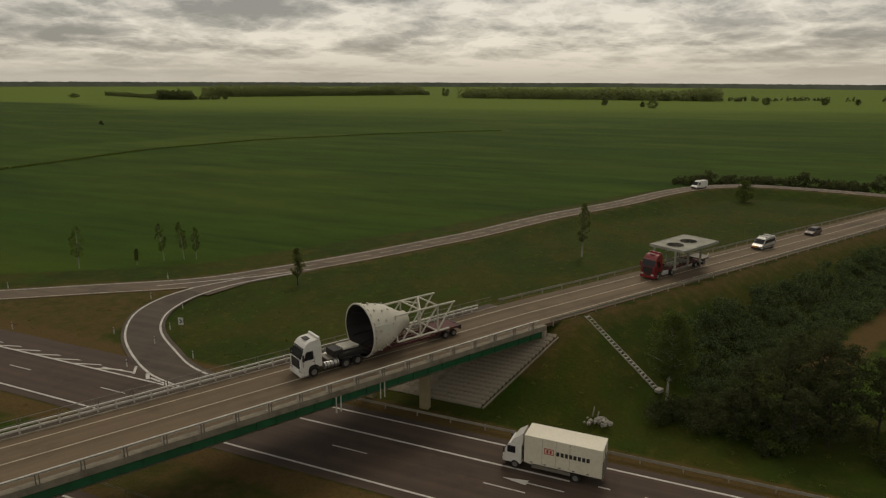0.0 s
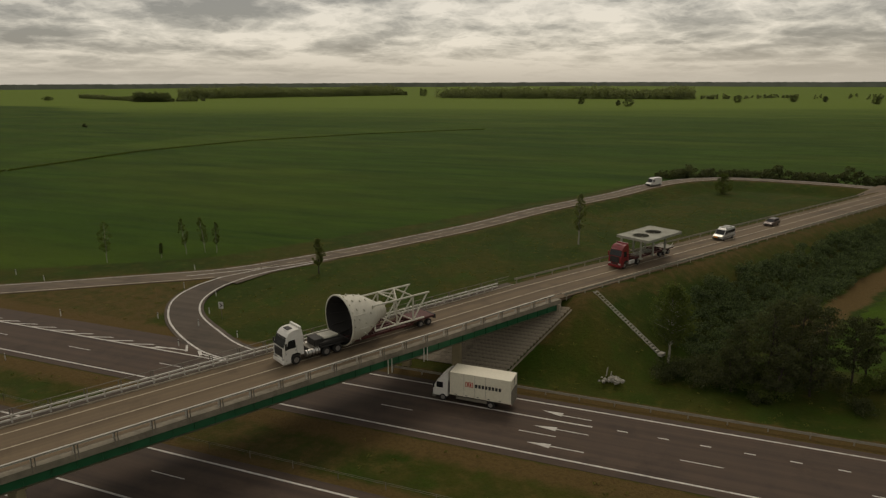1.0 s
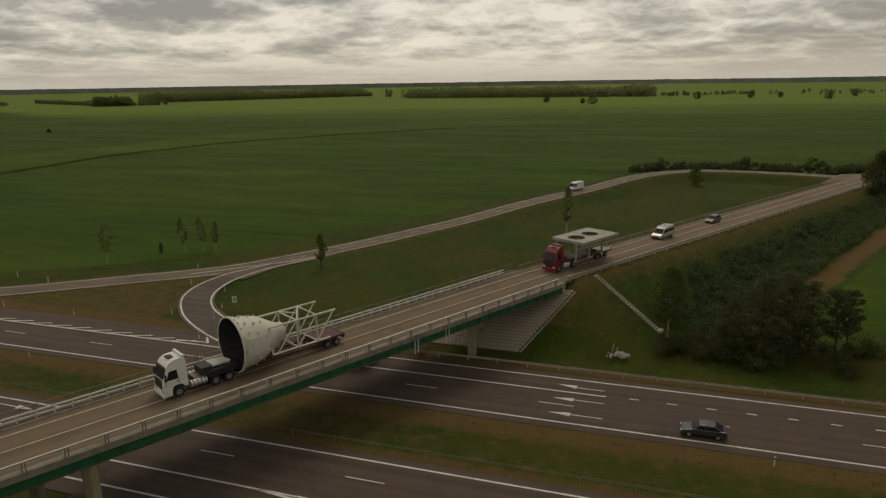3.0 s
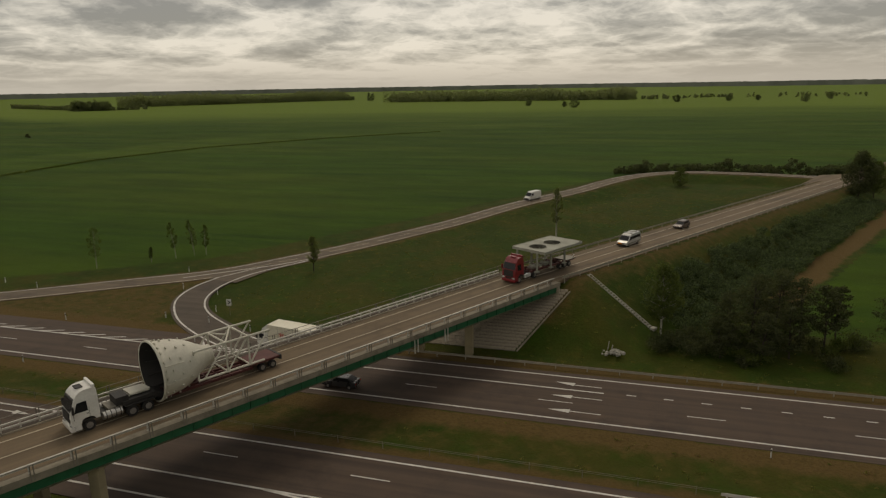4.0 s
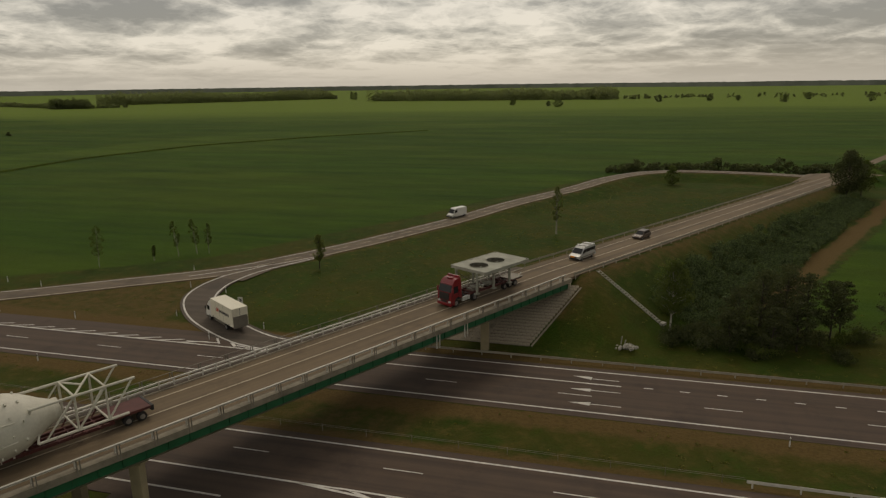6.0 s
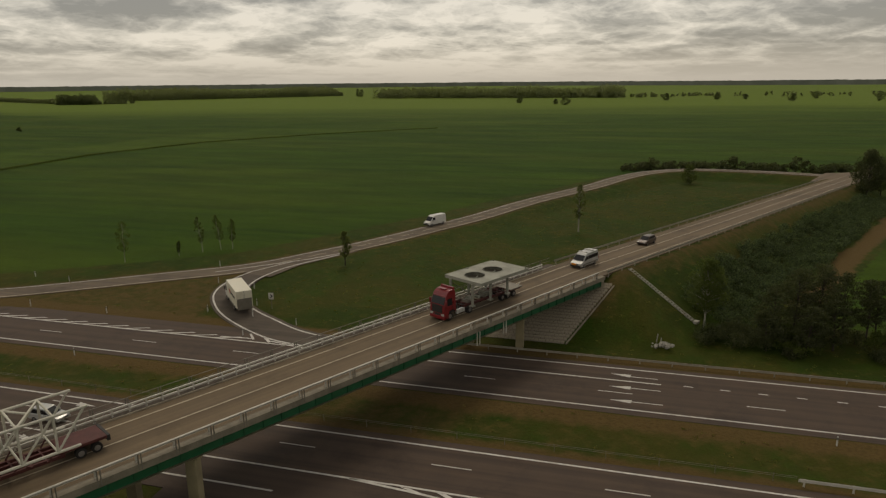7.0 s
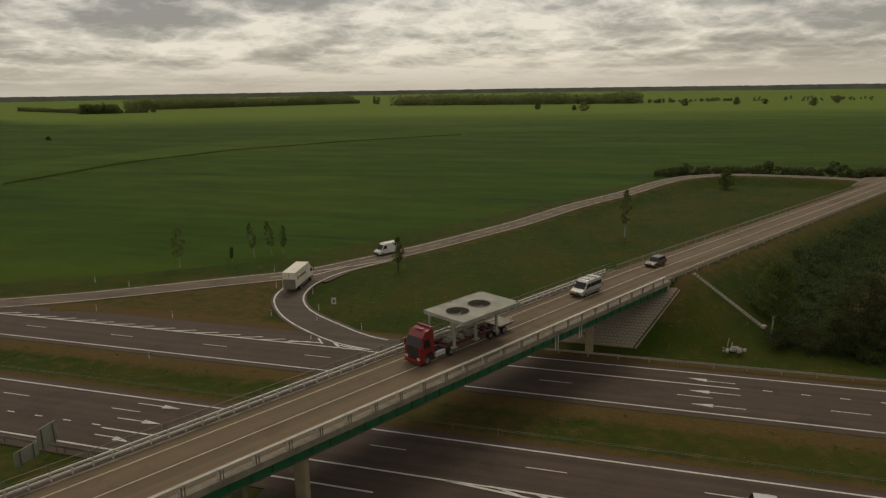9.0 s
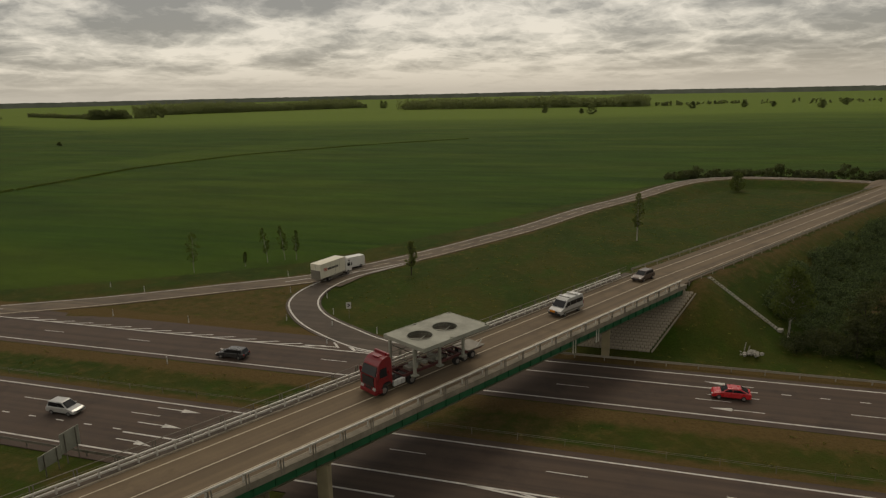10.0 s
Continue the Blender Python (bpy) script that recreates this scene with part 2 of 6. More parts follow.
def ground_material():
    """Verge grass, dry soil by the roads, and crop fields by the zones of the plan; far crops carry painted sunlight.
    """
    m = bpy.data.materials.new("ground_cover")
    m.use_nodes = True
    nt = m.node_tree
    b = nt.nodes["Principled BSDF"]
    N, L = nt.nodes.new, nt.links.new
    co = N("ShaderNodeTexCoord")
    at = N("ShaderNodeVertexColor"); at.layer_name = "zone"
    sp = N("ShaderNodeSeparateColor"); L(at.outputs["Color"], sp.inputs[0])
    def noise_at(scale, detail=5, rough=0.6, stretch=None, dist=0.0):
        n = N("ShaderNodeTexNoise"); n.inputs["Scale"].default_value = scale; n.inputs["Detail"].default_value = detail; n.inputs["Roughness"].default_value = rough
        n.inputs["Distortion"].default_value = dist
        if stretch:
            mp = N("ShaderNodeMapping"); mp.inputs["Scale"].default_value = stretch[:3]; mp.inputs["Rotation"].default_value = (0, 0, radians(stretch[3]))
            L(co.outputs["Object"], mp.inputs["Vector"]); L(mp.outputs[0], n.inputs["Vector"])
        else:
            L(co.outputs["Object"], n.inputs["Vector"])
        return n.outputs["Fac"]
    def rng(v, a, c, d=0.0, e=1.0):
        r = N("ShaderNodeMapRange"); r.interpolation_type = "SMOOTHSTEP"
        for k, x in zip(("From Min", "From Max", "To Min", "To Max"), (a, c, d, e)):
            r.inputs[k].default_value = x
        L(v, r.inputs["Value"]); return r.outputs[0]
    def mix(f, a, c, mode="MIX"):
        x = N("ShaderNodeMix"); x.data_type = "RGBA"; x.blend_type = mode
        for k, v in (("Factor", f), ("A", a), ("B", c)):
            if isinstance(v, tuple): x.inputs[k].default_value = (*v, 1)
            elif isinstance(v, float): x.inputs[k].default_value = v
            else: L(v, x.inputs[k])
        return x.outputs["Result"]
    def add(a, c, op="ADD"):
        x = N("ShaderNodeMath"); x.operation = op
        for i, v in enumerate((a, c)):
            if isinstance(v, float): x.inputs[i].default_value = v
            else: L(v, x.inputs[i])
        return x.outputs[0]
    # verge: tufty green to straw
    big, mid, fine = noise_at(0.06, 4), noise_at(0.5, 6, 0.7), noise_at(3.0, 4, 0.7)
    verge = mix(rng(big, 0.38, 0.62), V_GREEN, V_OLIVE)
    verge = mix(rng(noise_at(0.16, 5, 0.65), 0.45, 0.68, 0, 0.75), verge, V_LUSH)
    verge = mix(rng(mid, 0.50, 0.74, 0, 0.5), verge, V_STRAW)
    dry = add(sp.outputs[1], add(add(mid, 0.5, "SUBTRACT"), 0.9, "MULTIPLY"))
    soil = mix(rng(fine, 0.35, 0.65), SOIL_A, SOIL_B)
    verge = mix(rng(dry, 0.32, 0.88), verge, soil)
    # crops: rows drawn out along the drilling direction
    rows = noise_at(1.0, 6, 0.65, (0.010, 0.13, 1, 12))
    big2 = noise_at(0.006, 5, 0.6, (1, 4.0, 1, 10))
    crop = mix(rng(rows, 0.34, 0.66), CROP_A, CROP_B)
    crop = mix(rng(big2, 0.42, 0.66, 0, 0.8), crop, CROP_C)
    crop = mix(1.0, crop, rng(noise_at(0.022, 6, 0.7, (1, 3.0, 1, 12)), 0.32, 0.68, 0.80, 1.20), "MULTIPLY")
    # far crops: the sun patch there is put into the colour
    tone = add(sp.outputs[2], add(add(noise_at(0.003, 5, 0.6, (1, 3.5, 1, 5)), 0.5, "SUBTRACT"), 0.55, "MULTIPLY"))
    crop = mix(rng(tone, 0.15, 1.0), crop, CROP_PALE_SUNLIT)
    edge = add(sp.outputs[0], add(add(mid, 0.5, "SUBTRACT"), 0.35, "MULTIPLY"))
    col = mix(rng(edge, 0.4, 0.6), verge, crop)
    col = mix(0.5, col, rng(fine, 0.2, 0.8, 0.6, 1.35), "MULTIPLY")
    L(col, b.inputs["Base Color"])
    b.inputs["Roughness"].default_value = 0.95
    b.inputs["Specular IOR Level"].default_value = 0.1
    bp = N("ShaderNodeBump"); bp.inputs["Strength"].default_value = 0.7; bp.inputs["Distance"].default_value = 0.25
    L(add(fine, mid), bp.inputs["Height"]); L(bp.outputs[0], b.inputs["Normal"])
    return m

V_GREEN, V_OLIVE, V_STRAW = (0.026, 0.045, 0.005), (0.049, 0.052, 0.008), (0.112, 0.084, 0.020)
V_LUSH = (0.029, 0.058, 0.005)
SOIL_A, SOIL_B = (0.125, 0.083, 0.030), (0.078, 0.052, 0.019)
# the last crop tone holds painted sunlight far off, and tints the pale strip
CROP_A, CROP_B, CROP_C, CROP_PALE_SUNLIT = (0.022, 0.052, 0.004), (0.036, 0.075, 0.004), (0.050, 0.080, 0.006), (0.108, 0.158, 0.020)

M_ROAD = asphalt("motorway_asphalt", (0.058, 0.037, 0.025), (0.076, 0.050, 0.034))
M_DECK = asphalt("bridge_asphalt", (0.120, 0.084, 0.048), (0.146, 0.104, 0.061), axis="S")
M_LOOP = asphalt("ramp_asphalt", (0.100, 0.074, 0.049), (0.135, 0.102, 0.068))
M_RAMP = asphalt("curve_asphalt", (0.068, 0.051, 0.036), (0.088, 0.067, 0.048))
M_PAINT = surf("road_paint", (0.62, 0.60, 0.55), (0.48, 0.46, 0.42), scale=1.3, rough=0.7, bump=0.1, fine=14, stain=(0.26, 0.24, 0.21))
M_PAINT_OLD = surf("worn_road_paint", (0.54, 0.47, 0.35), (0.42, 0.37, 0.27), scale=1.0, rough=0.8, bump=0.1, fine=10)
M_CONC = surf("weathered_concrete", (0.42, 0.365, 0.275), (0.29, 0.25, 0.19), scale=1.1, rough=0.9, bump=0.2, fine=12, stain=(0.14, 0.125, 0.10))
M_KERB = surf("stained_kerb_concrete", (0.27, 0.235, 0.175), (0.18, 0.158, 0.118), scale=0.9, rough=0.9, bump=0.2, fine=7, stain=(0.085, 0.075, 0.055))
M_PAVE = surf("slope_paving", (0.33, 0.28, 0.21), (0.22, 0.19, 0.14), scale=0.7, rough=0.9, bump=0.2, fine=9, stain=(0.11, 0.10, 0.075))
M_PIER = surf("pier_concrete", (0.36, 0.30, 0.18), (0.28, 0.235, 0.145), scale=0.7, rough=0.9, bump=0.15, fine=10)
M_GIRDER = surf("green_girder_paint", (0.010, 0.125, 0.050), (0.009, 0.095, 0.038), scale=0.6, rough=0.5, bump=0.05, fine=7)
M_FLANGE = surf("weathered_flange_paint", (0.13, 0.115, 0.07), (0.09, 0.085, 0.05), scale=0.8, rough=0.7, bump=0.05, fine=8)
M_STEEL = surf("galvanised_steel", (0.62, 0.60, 0.54), (0.50, 0.48, 0.43), scale=1.2, rough=0.5, bump=0.05, metal=0.2, fine=10)
M_RAILM = surf("dull_barrier_steel", (0.34, 0.31, 0.25), (0.26, 0.24, 0.19), scale=1.2, rough=0.6, bump=0.05, metal=0.2, fine=10)
M_RAILD = surf("weathered_rail_steel", (0.23, 0.21, 0.17), (0.17, 0.155, 0.125), scale=1.2, rough=0.6, bump=0.05, metal=0.3, fine=10)
M_WHITE = surf("white_truck_paint", (0.74, 0.73, 0.68), (0.66, 0.64, 0.59), scale=0.9, rough=0.32, bump=0.02, fine=6, coat=0.3)
M_CREAM = surf("cream_box_panels", (0.74, 0.70, 0.57), (0.68, 0.64, 0.51), scale=0.5, rough=0.45, bump=0.02, fine=5, stain=(0.55, 0.50, 0.36))
M_RED = surf("red_truck_paint", (0.22, 0.009, 0.014), (0.17, 0.007, 0.012), scale=0.9, rough=0.3, bump=0.02, fine=6, coat=0.4)
M_REDOX = surf("oxide_red_steel", (0.10, 0.022, 0.018), (0.07, 0.018, 0.015), scale=1.5, rough=0.7, bump=0.1, fine=12)
M_BELL = surf("ivory_primed_steel", (0.60, 0.58, 0.49), (0.52, 0.50, 0.42), scale=0.5, rough=0.55, bump=0.06, fine=5, stain=(0.40, 0.37, 0.29))
M_INNER = surf("dark_bell_lining", (0.018, 0.017, 0.016), (0.030, 0.027, 0.024), scale=0.9, rough=0.8, bump=0.2, fine=6)
M_BLACK = surf("black_chassis", (0.016, 0.015, 0.014), (0.028, 0.025, 0.022), scale=2, rough=0.65, bump=0.1, fine=15)
M_TYRE = surf("tyre_rubber", (0.016, 0.015, 0.015), (0.025, 0.023, 0.021), scale=3, rough=0.9, bump=0.2, fine=20)
M_RIM = surf("wheel_rim_metal", (0.34, 0.33, 0.31), (0.25, 0.24, 0.23), scale=4, rough=0.4, bump=0.05, metal=0.6)
M_CHROME = surf("brushed_tank_metal", (0.55, 0.54, 0.51), (0.45, 0.44, 0.41), scale=3, rough=0.3, bump=0.05, metal=0.8)
M_GLASS = surf("dark_window_glass", (0.012, 0.013, 0.015), (0.018, 0.019, 0.021), scale=1, rough=0.2, bump=0.0)
M_GLASS.node_tree.nodes["Principled BSDF"].inputs["Specular IOR Level"].default_value = 0.3
M_LAMP = surf("headlamp_lens", (0.55, 0.55, 0.52), (0.45, 0.45, 0.43), scale=5, rough=0.15, bump=0.0, coat=0.5)
M_AMBER = surf("amber_lens", (0.75, 0.28, 0.02), (0.62, 0.22, 0.02), scale=5, rough=0.25, bump=0.0)
M_TAIL = surf("red_lens", (0.40, 0.02, 0.015), (0.30, 0.015, 0.012), scale=5, rough=0.25, bump=0.0)
M_PLATF = surf("pale_grey_green_platform", (0.33, 0.33, 0.27), (0.25, 0.25, 0.205), scale=0.6, rough=0.75, bump=0.1, fine=8, stain=(0.17, 0.17, 0.135))
M_DRUM = surf("dark_fan_well", (0.20, 0.18, 0.135), (0.12, 0.11, 0.085), scale=1.5, rough=0.8, bump=0.1)
M_LOGO_R = surf("red_logo_paint", (0.50, 0.05, 0.03), (0.44, 0.045, 0.03), scale=3, rough=0.5, bump=0.0)
M_LOGO_B = surf("dark_logo_paint", (0.02, 0.02, 0.02), (0.03, 0.03, 0.028), scale=3, rough=0.5, bump=0.0)
M_SILVER = surf("silver_car_paint", (0.50, 0.50, 0.48), (0.44, 0.44, 0.42), scale=1.5, rough=0.3, bump=0.0, metal=0.3, coat=0.4)
M_DGREY = surf("dark_grey_car_paint", (0.030, 0.030, 0.032), (0.022, 0.022, 0.024), scale=1.5, rough=0.28, bump=0.0, coat=0.5)
M_BRONZE = surf("brown_grey_car_paint", (0.085, 0.055, 0.042), (0.065, 0.044, 0.034), scale=1.5, rough=0.3, bump=0.0, metal=0.2, coat=0.4)
M_REDCAR = surf("bright_red_car_paint", (0.52, 0.015, 0.02), (0.45, 0.012, 0.018), scale=1.5, rough=0.28, bump=0.0, coat=0.5)
M_SIGN = surf("sign_face", (0.62, 0.61, 0.57), (0.55, 0.54, 0.50), scale=3, rough=0.5, bump=0.0)
M_BARK = surf("dark_bark", (0.055, 0.042, 0.030), (0.035, 0.027, 0.020), scale=3, rough=0.95, bump=0.4)
M_BIRCH = surf("birch_bark", (0.42, 0.39, 0.33), (0.30, 0.28, 0.24), scale=2.5, rough=0.85, bump=0.2, stain=(0.05, 0.045, 0.04))
M_LEAF = leafy("broad_leaves", (0.055, 0.078, 0.018), (0.100, 0.120, 0.032))
M_LEAFB = leafy("birch_leaves", (0.080, 0.100, 0.030), (0.140, 0.155, 0.052))
M_SHRUB = leafy("shrub_leaves", (0.028, 0.042, 0.018), (0.105, 0.138, 0.070))
M_PINE = leafy("pine_needles", (0.038, 0.046, 0.020), (0.082, 0.090, 0.042))
# far woods and hedges: distance haze mixed into these leaf colours
M_WOOD = leafy("hazed_wood_leaves", (0.105, 0.124, 0.064), (0.215, 0.232, 0.118))
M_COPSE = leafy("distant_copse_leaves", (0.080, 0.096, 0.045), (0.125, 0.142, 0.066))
# horizon forest: air haze is put into the base colour, paler than bare foliage
M_HORIZON = surf("hazed_distant_forest", (0.125, 0.138, 0.112), (0.155, 0.168, 0.138), scale=0.02, rough=0.95, bump=0.0, fine=0.2)
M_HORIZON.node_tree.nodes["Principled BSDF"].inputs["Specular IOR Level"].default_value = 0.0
M_RUBBLE = surf("pale_rubble", (0.40, 0.38, 0.33), (0.26, 0.245, 0.21), scale=2, rough=0.95, bump=0.3)
M_GRASS = leafy("verge_grass_blades", (0.075, 0.095, 0.018), (0.170, 0.140, 0.045))

# ---- plan of the roads ----
def zr(y):
    """The height of the low roads."""
    return min(max((y - 8) / 27, 0), 1) * 0.6 + min(max((y - 60) / 105, 0), 1) * 2.6
def on(pts):
    return [Vector((x, y, zr(y))) for x, y in pts]
LOOP = spline(on([(-250, -66), (-180, -28.5), (-119.9, 7.2), (-102.6, 16.6), (-85.3, 28.0), (-70.5, 38.6), (-62.0, 50.6), (-53.4, 64.3), (-44.6, 79.0), (-36.6, 93.2), (-25.6, 116.6), (-11.1, 141.2), (-3.0, 158.1), (5.4, 172.5), (15.0, 182.2), (26.4, 186.6), (45.4, 185.0), (58, 182.0), (72, 176.5)]), 2.0)
RAMP_OUT = spline(on([(-30, 4.6), (-44.5, 6.1), (-51.5, 8.2), (-60.7, 13.8), (-66.6, 19.9), (-69.2, 25.0), (-69.8, 30.5), (-68.9, 35.6)]), 1.5)
RAMP_IN = spline(on([(-30, 8.9), (-43.6, 10.2), (-52.3, 14.3), (-59.1, 18.7), (-63.2, 23.7), (-64.9, 28.8), (-65.0, 33.9), (-63.2, 41.2), (-57.5, 51.5)]), 1.5)

def near(line, x, y, step=3):
    best, bz = 1e9, 0.0
    for p in line[::step]:
        d = (p.x - x) ** 2 + (p.y - y) ** 2
        if d < best:
            best, bz = d, p.z
    return math.sqrt(best), bz
RAMP_MID = [(a + b) / 2 for a, b in zip(RAMP_OUT, [RAMP_IN[min(int(i * len(RAMP_IN) / len(RAMP_OUT)), len(RAMP_IN) - 1)] for i in range(len(RAMP_OUT))])]

def land(x, y):
    """The height of the ground."""
    base = 0.0
    if y > 12:
        base = min((y - 12) / 60, 1) * 0.7
    if -13.2 < y < -4.2:
        base = -0.35 * math.sin((y + 13.2) / 9.0 * math.pi)
    if -3.6 <= y <= 10.3 or -28.6 <= y <= -13.6:
        base = -0.07
    s, o = so(x, y)
    h = base
    if -260 < x < 140 and -70 < y < 260:
        d, z = near(LOOP, x, y)
        k = min(max((d - 4.2) / 7.0, 0), 1)
        h = max(h, (z - 0.10) * (1 - k) + h * k) if d < 12 else h
        if d < 4.4:
            h = z - 0.10
        d, z = near(RAMP_MID, x, y, 2)
        if d < 4.6:
            h = min(h, z - 0.10)
    if s > 0 and s < 320:
        top = road_z(s) - 0.12
        side = top - max(abs(o) - 5.4, 0) * (0.59 if o > 0 else 0.5)
        e = min(top, (y - 15.2) * 0.58, side)
        if y > 15.2 and not (s > 185 and o < 0):
            h = max(h, e)
    if s < 0:
        e = min(DECK - 0.12, (-33.4 - y) * 0.58, DECK - 0.12 - max(abs(o) - 5.4, 0) * 0.5)
        if y < -33.4:
            h = max(h, e)
    return h

# the pale strip between two crop fields: its near and far sides
STRIP_Y = (100, 155, 207, 278, 348, 400, 450, 620)
STRIP_NEAR = (-250, -254, -259, -243, -198, -150, -100, 60)
STRIP_FAR = (-322, -318, -314, -302, -286, -262, -200, 20)

def ground():
    def axis(lo, hi, step, far, grow=1.08):
        v = list(np.arange(lo, hi + 0.01, step))
        d = step
        while v[-1] < far:
            d *= grow; v.append(v[-1] + d)
        d = step
        while v[0] > -far:
            d *= grow; v.insert(0, v[0] - d)
        return v
    xs = axis(-130, 110, 1.6, 7000)
    ys = axis(-60, 205, 1.6, 7000)
    verts, cols = [], []
    for y in ys:
        for x in xs:
            z = land(x, y)
            verts.append((x, y, z))
            s, o = so(x, y)
            d, _ = near(LOOP, x, y) if -260 < x < 140 and -70 < y < 260 else (999, 0)
            # which side of the loop: beyond it lie the crops
            t = min(LOOP[::6], key=lambda p: (p.x - x) ** 2 + (p.y - y) ** 2)
            i = LOOP.index(t)
            q = LOOP[min(i + 6, len(LOOP) - 1)] - LOOP[max(i - 6, 0)]
            left = q.x * (y - t.y) - q.y * (x - t.x) > 0
            crop = 0.0
            if left:
                crop = min(max((d - 9) / 10, 0), 1) if d < 900 else 1.0
            if x > 250 or x < -300 or y > 230 or y < -90:
                crop = 1.0
            if o > 33 and y > 40:
                crop = 1.0
            dry = max(0.0, 1 - (d - 3.0) / 5.0) * 0.75 if d < 8 else 0.0
            if s > 25 and 4.5 < abs(o) < 9.5 and s < 200:
                dry = max(dry, 0.78 - (abs(o) - 4.5) * 0.10)
            if -6.5 < y < -3 or -14.5 < y < -12.2 or 10 < y < 12.5:
                dry = max(dry, 0.88)
            if -75 < x < -40 and 5 < y < 34 and not left:
                dry = max(dry, 0.30)
            if x < -66 and 4 < y < 40 and not left:
                dry = max(dry, 0.66)
            if -13.5 < y < -4:
                dry = max(dry, 0.58 if abs(o) < 9 else 0.42)
            if 110 < s < 186 and -13 < o < -4:
                dry = max(dry, 0.62)
            # the sandy track below the bank
            u = abs((x - 37) - (y - 58.5) * 0.49)
            if 40 < y < 175 and o > 12 and u < 4.0:
                dry = max(dry, 1.0 - max(0.0, u + 2.2 * noise.noise(Vector((x * 0.11, y * 0.11, 3.0))) - 1.6) * 0.55)
            if y > 30 and o > 12 and (x - 37) - (y - 58.5) * 0.49 > 4.0:
                crop = 1.0
            if s < 0 and y > -34 and y < -28.4:
                dry = max(dry, 0.5)
            # brighter with depth: painted sun on the far fields
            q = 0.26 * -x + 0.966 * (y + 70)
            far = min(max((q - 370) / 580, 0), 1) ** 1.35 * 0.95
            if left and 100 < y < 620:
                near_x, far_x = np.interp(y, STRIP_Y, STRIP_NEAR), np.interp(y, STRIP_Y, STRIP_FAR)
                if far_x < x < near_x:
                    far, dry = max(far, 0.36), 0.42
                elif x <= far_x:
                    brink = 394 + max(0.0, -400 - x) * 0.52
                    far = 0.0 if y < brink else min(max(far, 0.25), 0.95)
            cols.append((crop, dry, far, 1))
    nx = len(xs)
    faces = [(j * nx + i, j * nx + i + 1, (j + 1) * nx + i + 1, (j + 1) * nx + i) for j in range(len(ys) - 1) for i in range(nx - 1)]
    me = bpy.data.meshes.new("ground")
    me.from_pydata(verts, [], faces)
    at = me.color_attributes.new("zone", "FLOAT_COLOR", "POINT")
    at.data.foreach_set("color", [c for r in cols for c in r])
    me.shade_smooth()
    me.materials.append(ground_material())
    return tagged(new("ground", me), "green crop fields with dry grassy road verges", "ground", kind="structure")
ground()

# ---- motorway ----
def lines_mesh(name, strips, mat, parent, label=""):
    bm = B()
    for (x0, x1, y, w, z) in strips:
        vs = [bm.verts.new(p) for p in ((x0, y - w / 2, z), (x1, y - w / 2, z), (x1, y + w / 2, z), (x0, y + w / 2, z))]
        bm.faces.new(vs)
    return part(name, bm, mat, parent, label)

